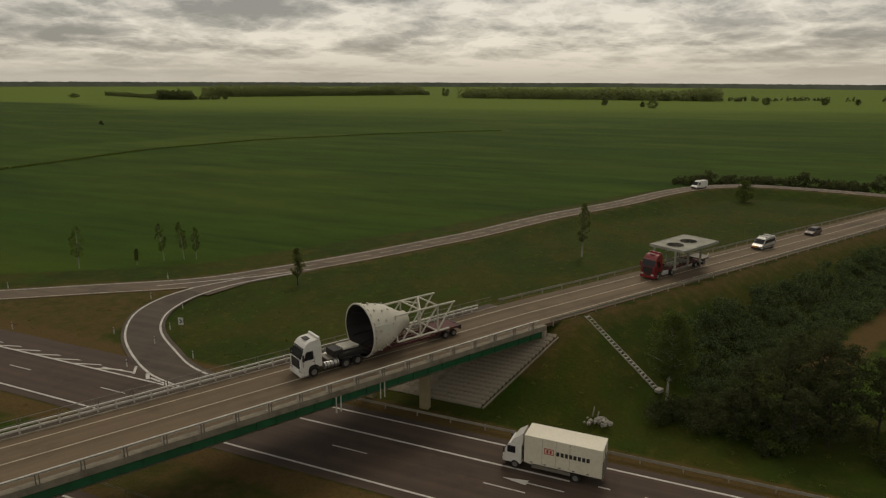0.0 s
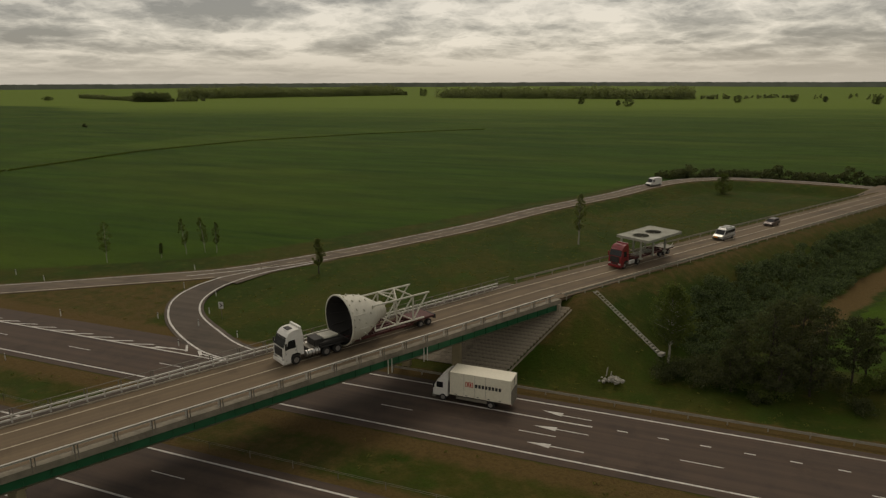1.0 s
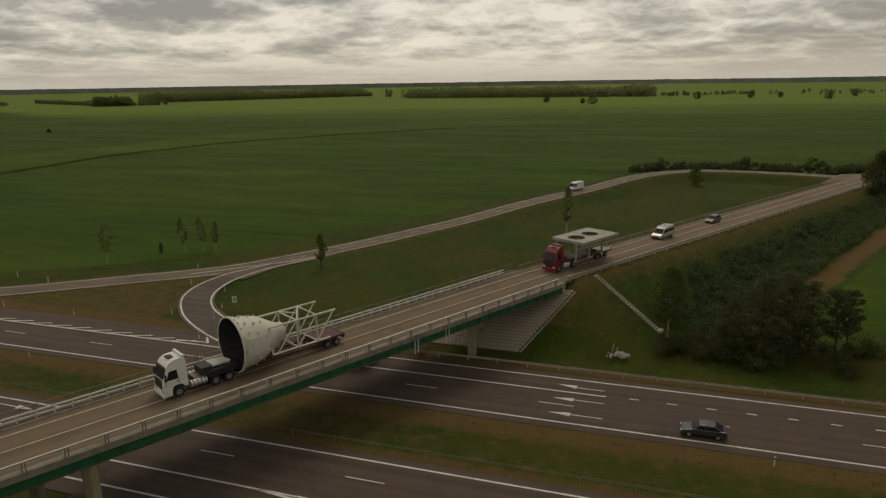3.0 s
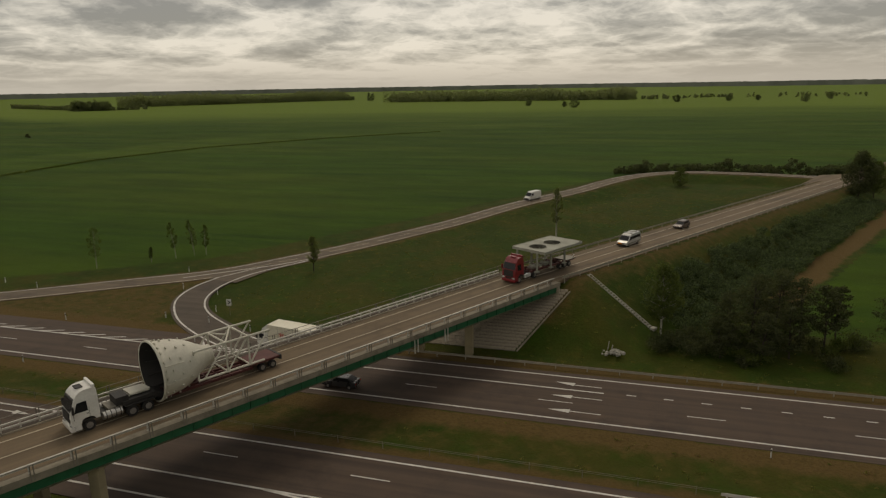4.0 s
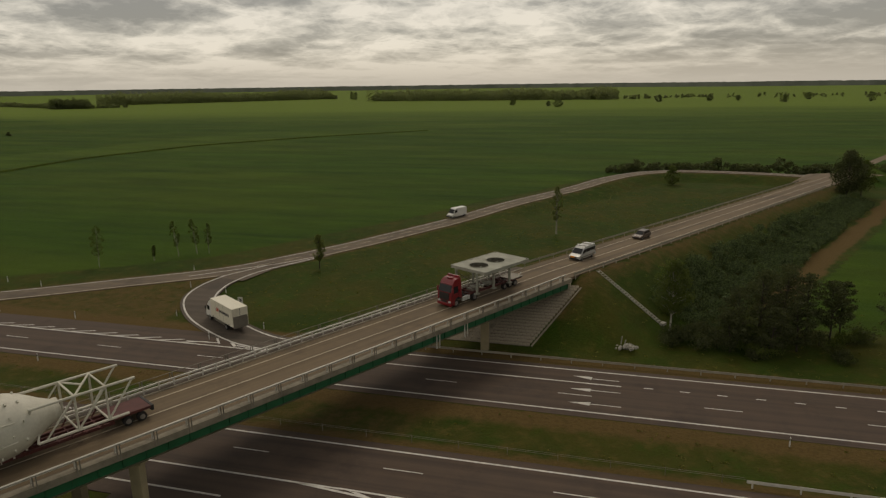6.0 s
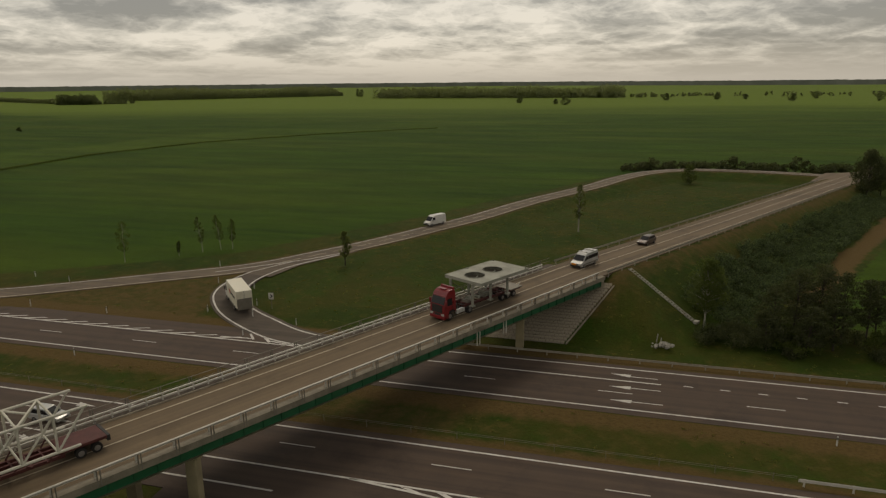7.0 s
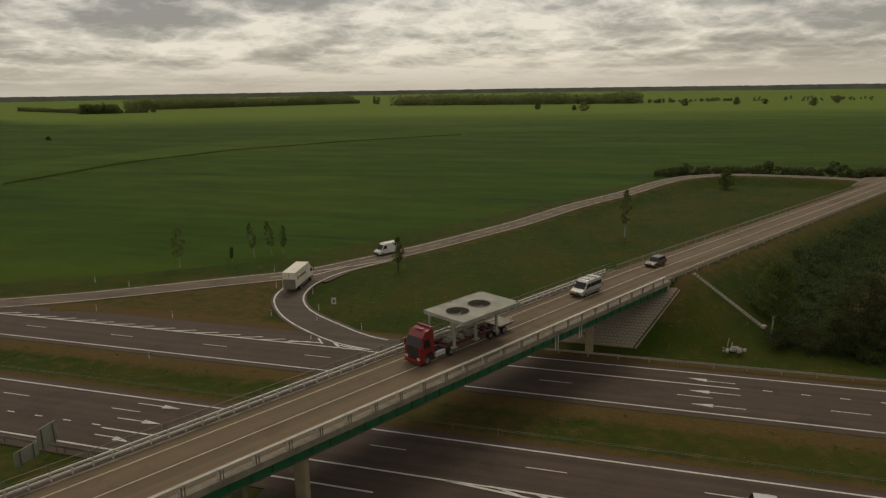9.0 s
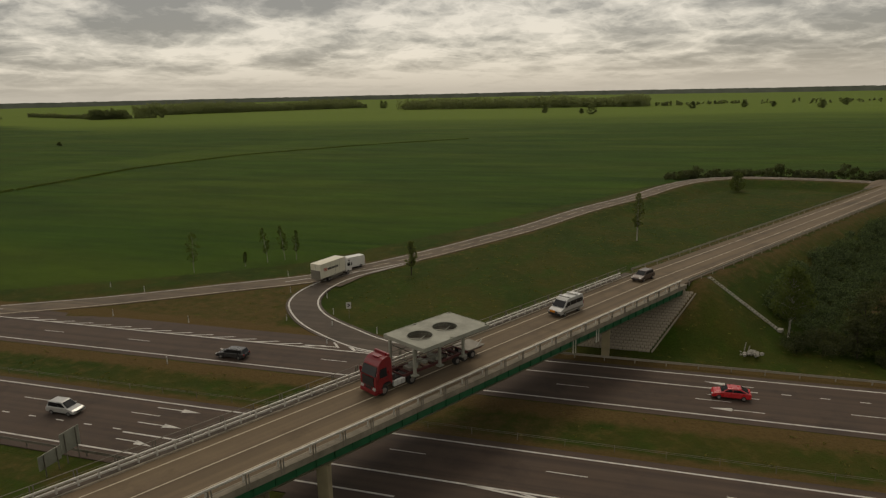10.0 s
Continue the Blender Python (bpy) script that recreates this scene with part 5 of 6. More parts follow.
SPIN_W, SPIN_R, SPIN_E, SPIN_C = [], [], [], []
def heavy_hauler():
    th = empty("low_loader_truck", label="white lorry hauling an ivory steel bell with lattice frame", category="truck")
    tractor(th, M_WHITE)
    bm = B(); bx(bm, -6.6, 0.9, -0.45, 0.45, 0.62, 0.95, 0.03); part("chassis", bm, M_BLACK, th)
    for x in (0.0, -3.6, -5.0):
        for y in (-1.05, 1.05):
            wheel(th, x, y, 0.52, 0.36 if x == 0 else 0.5, SPIN_W)
    for y in (-1.05, 1.05):
        t = part("fuel_tank", tube(B(), (-1.15, y, 0.85), (-2.75, y, 0.85), 0.36, n=14), M_CHROME, th, "ribbed bright metal fuel tank")
        for k in range(4):
            part("strap", tube(B(), (-1.35 - k * 0.4, y, 0.85), (-1.42 - k * 0.4, y, 0.85), 0.38, n=14), M_BLACK, t)
        bm = B(); bx(bm, -5.7, -3.0, y * 1.0 - 0.3, y * 1.0 + 0.3, 1.08, 1.16, 0.02); part("mudguard", bm, M_BLACK, th)
    for y in (-0.5, 0.0, 0.5):
        part("air_hose", tube(B(), (-1.1, y, 1.2), (-1.1, y, 2.7), 0.07, n=6), M_RAILD, th)
    bm = B(); bx(bm, -2.9, -1.7, -0.85, 0.85, 1.0, 1.25, 0.03); part("deck_plate", bm, M_RAILD, th)
    bm = B(); bx(bm, -3.5, -2.4, -0.75, 0.9, 1.25, 2.0, 0.05); part("equipment_box", bm, M_BLACK, th)
    # gooseneck and low bed
    bm = B(); prism(bm, [(-2.9, 1.2), (-2.9, 1.55), (-5.8, 1.55), (-6.9, 0.95), (-6.9, 0.55), (-6.2, 0.75), (-5.6, 1.2)], -1.1, 1.1, 0, 0.03); part("gooseneck", bm, M_BLACK, th)
    bm = B()
    for y in (-1.05, -0.35, 0.35, 1.05):
        beam(bm, (-6.7, y, 0.72), (-15.6, y, 0.72), 0.22, 0.26)
    for k in range(9):
        beam(bm, (-7.0 - k * 1.05, -1.3, 0.74), (-7.0 - k * 1.05, 1.3, 0.74), 0.14, 0.18)
    part("trailer_bed", bm, M_REDOX, th, "rusty red steel trailer frame")
    bm = B(); bx(bm, -18.7, -15.3, -1.25, 1.25, 0.95, 1.2, 0.04); part("rear_deck", bm, M_REDOX, th)
    bm = B(); bx(bm, -18.95, -18.7, -1.27, 1.27, 0.72, 1.22, 0.03); part("rear_board", bm, M_BLACK, th)
    for x in (-16.7, -17.9):
        for y in (-1.0, 1.0):
            wheel(th, x, y, 0.42, 0.46, SPIN_W)
    # tarpaulin on the neck
    bm = B()
    bx(bm, -5.5, -3.7, -0.9, 0.5, 1.56, 1.78, 0.05)
    random.seed(2)
    for v in bm.verts: v.co += Vector((random.uniform(-0.12, 0.12), random.uniform(-0.12, 0.12), random.uniform(-0.03, 0.16)))
    part("tarpaulin", bm, M_BELL, th, "crumpled pale tarpaulin")
    # the bell: mouth forward
    zc, seg = 3.12, 48
    prof = [(-6.05, 2.80), (-6.05, 2.95), (-6.25, 2.95), (-6.27, 2.72), (-6.8, 2.68), (-7.6, 2.60), (-8.4, 2.46), (-9.15, 2.22), (-9.9, 1.80), (-10.6, 1.36), (-11.3, 1.0), (-11.6, 0.92), (-11.6, 0.72)]
    def turned(pr):
        bm = B()
        rows = [[bm.verts.new((x, r * math.cos(2 * math.pi * k / seg), zc + r * math.sin(2 * math.pi * k / seg))) for k in range(seg)] for x, r in pr]
        for i in range(len(rows) - 1):
            for k in range(seg):
                f = bm.faces.new((rows[i][k], rows[i + 1][k], rows[i + 1][(k + 1) % seg], rows[i][(k + 1) % seg]))
                f.smooth = True
        bmesh.ops.recalc_face_normals(bm, faces=bm.faces)
        return bm
    bell = part("bell", turned(prof), M_BELL, th, "ivory painted flared steel bell with bolted fittings")
    bm = turned([(-6.06, 2.78), (-6.6, 2.58), (-7.6, 2.45), (-8.3, 2.25), (-8.8, 1.9)])
    vs = [bm.verts.new((-8.8, 1.9 * math.cos(2 * math.pi * k / seg), zc + 1.9 * math.sin(2 * math.pi * k / seg))) for k in range(seg)]
    bm.faces.new(vs)
    part("lining", bm, M_INNER, bell, "dark inside of the bell")
    for k in range(12):
        a = k * math.pi / 6
        part("inner_rib", beam(B(), (-6.5, 2.55 * math.cos(a), zc + 2.55 * math.sin(a)), (-8.75, 1.75 * math.cos(a), zc + 1.75 * math.sin(a)), 0.12, 0.12), M_BLACK, bell)
    rnd = random.Random(8)
    def rad(x):
        for (xa, ra), (xb, rb) in zip(prof[3:], prof[4:]):
            if xb <= x <= xa:
                return ra + (rb - ra) * (xa - x) / (xa - xb)
        return 1.0
    for ring, (x, n) in enumerate(((-6.45, 22), (-7.1, 14), (-8.0, 12), (-8.9, 9))):
        for k in range(n):
            a = 2 * math.pi * (k + 0.5 * (ring % 2)) / n + rnd.uniform(-0.05, 0.05)
            r = rad(x)
            u = Vector((0, math.cos(a), math.sin(a)))
            c = Vector((x, 0, zc)) + u * r
            part("lug", beam(B(), c + u * 0.0, c + u * rnd.uniform(0.12, 0.22), 0.13, 0.22), M_BELL, bell)
    for a in (-0.2, 0.4):
        u = Vector((0, math.cos(a), math.sin(a)))
        part("grab_bar", tube(B(), Vector((-6.4, 0, zc)) + u * 2.85, Vector((-8.2, 0, zc)) + u * 2.62, 0.05, n=6), M_BELL, bell)
    # lattice frame behind the bell
    fr = part("lattice_frame", turned([(-11.2, 0.95), (-11.8, 0.98), (-11.8, 0.6)]), M_BELL, th, "ivory tubular lattice frame")
    T = lambda a, b_, r=0.11: part("frame_tube", tube(B(), a, b_, r, n=8), M_BELL, fr)
    yl, yr, zt, zb = 1.9, -1.9, 4.55, 1.55
    for y in (yl, yr):
        T((-9.3, y, zt), (-17.4, y, zt), 0.12); T((-9.6, y, zb), (-16.6, y, zb), 0.12)
        for x in (-12.6, -15.0):
            T((x, y, zb), (x, y, zt), 0.1)
        T((-12.6, y, zt), (-10.2, y, zb), 0.08); T((-12.6, y, zb), (-15.0, y, zt), 0.09); T((-15.0, y, zb), (-17.2, y, zt), 0.09)
        T((-9.4, y, zt), (-9.4, y * 0.75, zc + 0.3), 0.1); T((-9.6, y, zb), (-10.0, y * 0.6, zc - 0.6), 0.1)
    T((-12.6, yl, zt), (-15.0, yr, zt), 0.09); T((-12.6, yr, zt), (-13.8, 0, zt), 0.09)
    for x in (-12.6, -15.0):
        T((x, yl, zt), (x, yr, zt), 0.09); T((x, yl, zb), (x, yr, zb), 0.09)
    # red cradles between frame and bed
    for x in (-9.0, -12.6, -15.0):
        for y in (-1.2, 1.2):
            c = part("cradle", beam(B(), (x - 0.45, y, 0.85), (x, y, 1.5), 0.1, 0.1), M_REDOX, th)
            part("strut", beam(B(), (x + 0.45, y, 0.85), (x, y, 1.5), 0.1, 0.1), M_REDOX, c)
    return th

def platform_truck():
    th = empty("flatbed_truck", label="red lorry carrying a raised grey fan platform", category="truck")
    tractor(th, M_RED, x0=-0.4, L=2.1, top=3.75)
    bm = B(); bx(bm, -6.2, -0.4, -0.45, 0.45, 0.6, 0.95, 0.03); part("chassis", bm, M_BLACK, th)
    for x in (-1.4, -5.0):
        for y in (-1.05, 1.05):
            wheel(th, x, y, 0.52, 0.36 if x > -3 else 0.5, SPIN_R)
    for y in (-1.08, 1.08):
        for k in range(3):
            bm = B(); bx(bm, -3.1 - k * 0.5, -2.65 - k * 0.5, y - 0.16, y + 0.16, 0.5, 1.05, 0.04); part("side_tank", bm, M_LAMP, th)
    bm = B(); bx(bm, -3.0, -2.3, -1.0, 1.0, 0.95, 1.7, 0.04); part("frame_rack", bm, M_BLACK, th)
    bm = B()
    for y in (-1.0, 1.0):
        beam(bm, (-4.0, y, 1.1), (-15.6, y, 0.95), 0.18, 0.28)
    for k in range(12):
        beam(bm, (-4.2 - k * 1.0, -1.25, 1.05), (-4.2 - k * 1.0, 1.25, 1.05), 0.12, 0.14)
    part("trailer_bed", bm, M_REDOX, th, "dark red steel trailer frame")
    bm = B(); bx(bm, -15.9, -13.2, -1.25, 1.25, 1.0, 1.15, 0.04); part("rear_deck", bm, M_RAILD, th)
    part("rear_flag", tube(B(), (-15.0, 0.9, 1.1), (-15.8, 0.9, 1.6), 0.05), M_SIGN, th)
    for x in (-11.6, -12.8, -14.0):
        for y in (-1.0, 1.0):
            wheel(th, x, y, 0.45, 0.46, SPIN_R)
    # posts with feet
    for x in (-5.1, -8.6, -12.1):
        for y in (-2.15, 1.6):
            bm = B(); bx(bm, x - 0.14, x + 0.14, y - 0.12, y + 0.12, 1.0, 3.85, 0.02); p = part("post", bm, M_PLATF, th, "pale steel platform post")
            bm = B(); bx(bm, x - 0.35, x + 0.35, y - 0.28, y + 0.28, 0.92, 1.08, 0.03); part("foot_plate", bm, M_PLATF, p)
        part("bolster", beam(B(), (x, -2.3, 0.98), (x, 1.8, 0.98), 0.16, 0.16), M_REDOX, th)
    for y in (-2.15, 1.6):
        part("load_strap", tube(B(), (-5.1, y, 2.4), (-12.1, y, 2.4), 0.035, n=5), M_RAILD, th)
    for a, b_ in (((-5.1, -2.15, 3.4), (-8.6, -2.15, 1.1)), ((-8.6, -2.15, 3.4), (-12.1, -2.15, 1.1))):
        part("brace", tube(B(), a, b_, 0.05, n=6), M_RAILD, th)
    for k in range(7):
        rr = random.Random(k)
        bm = B(); bx(bm, -10.2 + k * 0.75, -9.7 + k * 0.75, rr.uniform(-0.9, -0.2), rr.uniform(0.1, 0.8), 1.15, 1.3 + rr.random() * 0.35, 0.04)
        part("packed_part", bm, M_PLATF if k % 2 else M_RAILD, th)
    # the platform: a plate with two round wells cut through
    x0, x1, y0, y1, zb, zt = -14.7, -5.1, -3.1, 3.0, 3.85, 4.2
    holes = ((-7.4, -0.05, 1.35), (-11.0, -0.05, 1.35))
    xm = -9.2
    bm = B()
    n = 32
    def ringed(xa, xb, cx, cy, r, z):
        """Faces between a rectangle and a circle."""
        inn = [bm.verts.new((cx + r * math.cos(2 * math.pi * k / n), cy + r * math.sin(2 * math.pi * k / n), z)) for k in range(n)]
        out = []
        for k in range(n):
            c, s_ = math.cos(2 * math.pi * k / n), math.sin(2 * math.pi * k / n)
            tx = ((xb - cx) / c if c > 1e-6 else (xa - cx) / c if c < -1e-6 else 1e9)
            ty = ((y1 - cy) / s_ if s_ > 1e-6 else (y0 - cy) / s_ if s_ < -1e-6 else 1e9)
            t = min(tx, ty)
            out.append(bm.verts.new((cx + c * t, cy + s_ * t, z)))
        for k in range(n):
            bm.faces.new((inn[k], inn[(k + 1) % n], out[(k + 1) % n], out[k]))
        return inn
    for (cx, cy, r), xa, xb in ((holes[0], xm, x1), (holes[1], x0, xm)):
        a = ringed(xa, xb, cx, cy, r, zt); b_ = ringed(xa, xb, cx, cy, r, zb)
        for k in range(n):
            bm.faces.new((a[k], b_[k], b_[(k + 1) % n], a[(k + 1) % n]))
    bmesh.ops.recalc_face_normals(bm, faces=bm.faces)
    pl = part("platform", bm, M_PLATF, th, "grey-green platform plate with two round wells")
    for a, b_ in (((x0, y0), (x1, y0)), ((x0, y1), (x1, y1)), ((x0, y0), (x0, y1)), ((x1, y0), (x1, y1))):
        part("edge_beam", beam(B(), (*a, (zb + zt) / 2), (*b_, (zb + zt) / 2), 0.1, 0.40), M_PLATF, pl)
    for cx, cy, r in holes:
        bm = B()
        for k in range(n):
            p, q = [(cx + r * math.cos(2 * math.pi * j / n), cy + r * math.sin(2 * math.pi * j / n)) for j in (k, k + 1)]
            vs = [bm.verts.new(v) for v in ((*p, zt), (*q, zt), (*q, 3.55), (*p, 3.55))]
            bm.faces.new(vs)
        bm.faces.new([bm.verts.new((cx + r * math.cos(2 * math.pi * j / n), cy + r * math.sin(2 * math.pi * j / n), 3.56)) for j in range(n)])
        bmesh.ops.recalc_face_normals(bm, faces=bm.faces)
        w = part("fan_well", bm, M_DRUM, pl, "dark round fan well")
        bm = B()
        for k in range(n):
            a0, a1 = 2 * math.pi * k / n, 2 * math.pi * (k + 1) / n
            tube(bm, (cx + r * math.cos(a0), cy + r * math.sin(a0), zt + 0.03), (cx + r * math.cos(a1), cy + r * math.sin(a1), zt + 0.03), 0.05, n=5)
        part("well_rim", bm, M_PLATF, w)
        for k in range(4):
            a = k * math.pi / 2 + 0.4
            part("fan_spoke", beam(B(), (cx, cy, 3.75), (cx + r * math.cos(a), cy + r * math.sin(a), 3.75), 0.1, 0.06), M_PLATF, w)
    return th

def box_truck():
    th = empty("box_truck", label="cream box lorry with red emblem and dark side bars", category="truck")
    bm = B()
    prism(bm, [(-0.05, 0.6), (0.0, 1.3), (-0.12, 1.75), (-0.55, 2.55), (-1.85, 2.65), (-1.85, 0.6)], -1.15, 1.15, 0.10, 0.06); part("cab", bm, M_WHITE, th)
    bm = B(); prism(bm, [(-0.75, 2.6), (-1.0, 3.05), (-1.9, 3.75), (-1.95, 2.62)], -1.05, 1.05, 0.12, 0.05); part("roof_deflector", bm, M_WHITE, th)
    bm = B(); prism(bm, [(-0.11, 1.68), (-0.52, 2.46), (-0.46, 2.48), (-0.05, 1.68)], -1.0, 1.0, 0.04); part("windscreen", bm, M_GLASS, th)
    for y in (-1, 1):
        bm = B(); bx(bm, -1.25, -0.45, y * 1.1 - 0.035, y * 1.1 + 0.035, 1.6, 2.3, 0.02); part("side_window", bm, M_GLASS, th)
        bm = B(); bx(bm, -0.25, -0.1, y * 1.3 - 0.07, y * 1.3 + 0.07, 1.6, 2.2, 0.03); part("mirror", bm, M_BLACK, th)
        bm = B(); bx(bm, -0.04, 0.05, y * 0.88 - 0.17, y * 0.88 + 0.17, 0.7, 0.92, 0.03); part("headlight", bm, M_LAMP, th)
        bm = B(); bx(bm, -9.52, -9.46, y * 1.05 - 0.12, y * 1.05 + 0.12, 0.75, 0.95, 0.02); part("tail_light", bm, M_TAIL, th)
    bm = B(); bx(bm, -0.02, 0.05, -0.75, 0.75, 0.95, 1.4, 0.02); part("grille", bm, M_BLACK, th)
    bm = B(); bx(bm, -0.3, 0.08, -1.15, 1.15, 0.3, 0.68, 0.06); part("bumper", bm, M_RAILD, th)
    bm = B(); bx(bm, -9.4, -1.0, -0.42, 0.42, 0.6, 0.9, 0.03); part("chassis", bm, M_BLACK, th)
    bm = B(); bx(bm, -9.5, -2.15, -1.26, 1.26, 1.0, 3.85, 0.04); body = part("cargo_box", bm, M_CREAM, th, "cream panelled cargo box")
    for y in (-1.265, 1.265):
        for x in (-3.9, -5.2, -6.5):
            bm = B(); bx(bm, x - 0.015, x + 0.015, y - 0.008, y + 0.008, 1.1, 3.78); part("panel_seam", bm, M_PLATF, body)
        for x in (-2.9, -4.2, -5.6, -6.9, -8.2):
            bm = B(); bx(bm, x - 0.12, x + 0.12, y - 0.015, y + 0.015, 1.12, 1.2); part("latch", bm, M_BLACK, body)
        sg = 1 if y > 0 else -1
        # emblem: a framed block, then a row of plain bars
        fx = (lambda d: -4.1 - d) if sg > 0 else (lambda d: -8.6 + d)
        bm = B()
        for (a, b_, c, d) in ((0, 0.9, 2.3, 2.37), (0, 0.9, 2.83, 2.9), (0, 0.07, 2.3, 2.9), (0.83, 0.9, 2.3, 2.9), (0.2, 0.4, 2.42, 2.78), (0.5, 0.7, 2.42, 2.78)):
            q = sorted((fx(a), fx(b_)))
            bx(bm, q[0], q[1], y - 0.012, y + 0.012, c, d)
        part("red_emblem", bm, M_LOGO_R, body)
        bm = B()
        for k in range(8):
            q = sorted((fx(1.15 + k * 0.40), fx(1.15 + k * 0.40 + 0.28)))
            bx(bm, q[0], q[1], y - 0.012, y + 0.012, 2.34, 2.76)
        part("dark_lettering_bars", bm, M_LOGO_B, body)
    bm = B(); bx(bm, -9.56, -9.5, -1.15, 1.15, 0.75, 2.6, 0.02); part("tail_lift", bm, M_RAILD, th, "grey folded tail lift")
    bm = B(); bx(bm, -9.53, -9.49, -0.02, 0.02, 1.05, 3.8); part("door_seam", bm, M_BLACK, body)
    bm = B(); bx(bm, -2.1, -1.9, -0.9, 0.9, 1.0, 2.3, 0.03); part("bulkhead", bm, M_BLACK, th)
    for y in (-1.1, 1.1):
        bm = B(); bx(bm, -6.6, -2.9, y - 0.05, y + 0.05, 0.5, 0.85, 0.02); part("side_guard", bm, M_RAILD, th)
    for x in (-1.25, -7.1):
        for y in (-1.0, 1.0):
            wheel(th, x, y, 0.46, 0.3 if x > -3 else 0.46)
    return th

def van(name, label, paint, L, H, glazed, bars=False, spin=None):
    """A panel van or minibus, its origin at its middle."""
    th = empty(name, label=label, category="van")
    f = L / 2
    bm = B()
    prism(bm, [(f, 0.35), (f, 0.85), (f - 0.75, 1.18), (f - 1.5, H - 0.25), (f - 1.95, H), (-f + 0.15, H), (-f, H - 0.35), (-f, 0.35)], -0.98, 0.98, 0.14, 0.08); part("body", bm, paint, th)
    bm = B(); prism(bm, [(f - 0.80, 1.25), (f - 1.46, H - 0.30), (f - 1.40, H - 0.27), (f - 0.70, 1.25)], -0.85, 0.85, 0.06); part("windscreen", bm, M_GLASS, th)
    for y in (-1, 1):
        bm = B(); prism(bm, [(f - 1.0, 1.25), (f - 1.5, H - 0.45), (f - 2.15, H - 0.42), (f - 2.15, 1.25)], y * 0.93 - 0.03, y * 0.93 + 0.03); part("side_window", bm, M_GLASS, th)
        if glazed:
            for a, b_ in ((2.3, 3.5), (3.6, 4.6), (4.7, L - 0.25)):
                bm = B(); bx(bm, f - b_, f - a, y * 0.92 - 0.035, y * 0.92 + 0.035, 1.25, H - 0.4, 0.02); part("side_window", bm, M_GLASS, th)
        bm = B(); bx(bm, f - 0.06, f + 0.02, y * 0.75 - 0.16, y * 0.75 + 0.16, 0.72, 0.9, 0.02); part("headlight", bm, M_LAMP, th)
        bm = B(); bx(bm, -f - 0.02, -f + 0.04, y * 0.9 - 0.06, y * 0.9 + 0.06, 0.8, 1.3, 0.01); part("tail_light", bm, M_TAIL, th)
        bm = B(); bx(bm, f - 1.25, f - 1.1, y * 1.1 - 0.1, y * 1.1 + 0.1, 1.25, 1.5, 0.03); part("mirror", bm, M_BLACK, th)
        for x in (f - 1.0, -f + 1.1):
            wheel(th, x, y * 0.88, 0.34, 0.24, spin)
    bm = B(); bx(bm, f - 0.2, f + 0.06, -0.95, 0.95, 0.28, 0.58, 0.05); part("bumper", bm, M_BLACK, th)
    bm = B(); bx(bm, f - 0.02, f + 0.03, -0.5, 0.5, 0.62, 0.8, 0.02); part("grille", bm, M_BLACK, th)
    if glazed:
        bm = B(); bx(bm, -f - 0.02, -f + 0.03, -0.75, 0.75, 1.3, H - 0.45, 0.02); part("rear_window", bm, M_GLASS, th)
    if bars:
        for x in (f - 2.2, f - 3.9):
            bm = B(); bx(bm, x - 0.13, x + 0.13, -0.8, 0.8, H + 0.02, H + 0.16, 0.04); b_ = part("light_bar", bm, M_SIGN, th)
            for y in (-0.65, 0.65):
                bm = B(); bx(bm, x - 0.14, x + 0.14, y - 0.14, y + 0.14, H + 0.04, H + 0.2, 0.04); part("beacon", bm, M_LAMP, b_)
        bm = B(); bx(bm, f - 0.04, f + 0.04, -0.7, 0.1, 0.58, 0.86, 0.02); part("amber_panel", bm, M_AMBER, th)
        bm = B(); bx(bm, -f - 0.03, -f, -0.8, 0.8, 0.85, 1.1, 0.01); part("amber_strip", bm, M_AMBER, th)
        for y in (-0.995, 0.995):
            bm = B(); bx(bm, -f + 0.3, f - 0.6, y - 0.012, y + 0.012, 0.55, 0.72); part("grey_stripe", bm, M_RAILD, th)
    return th

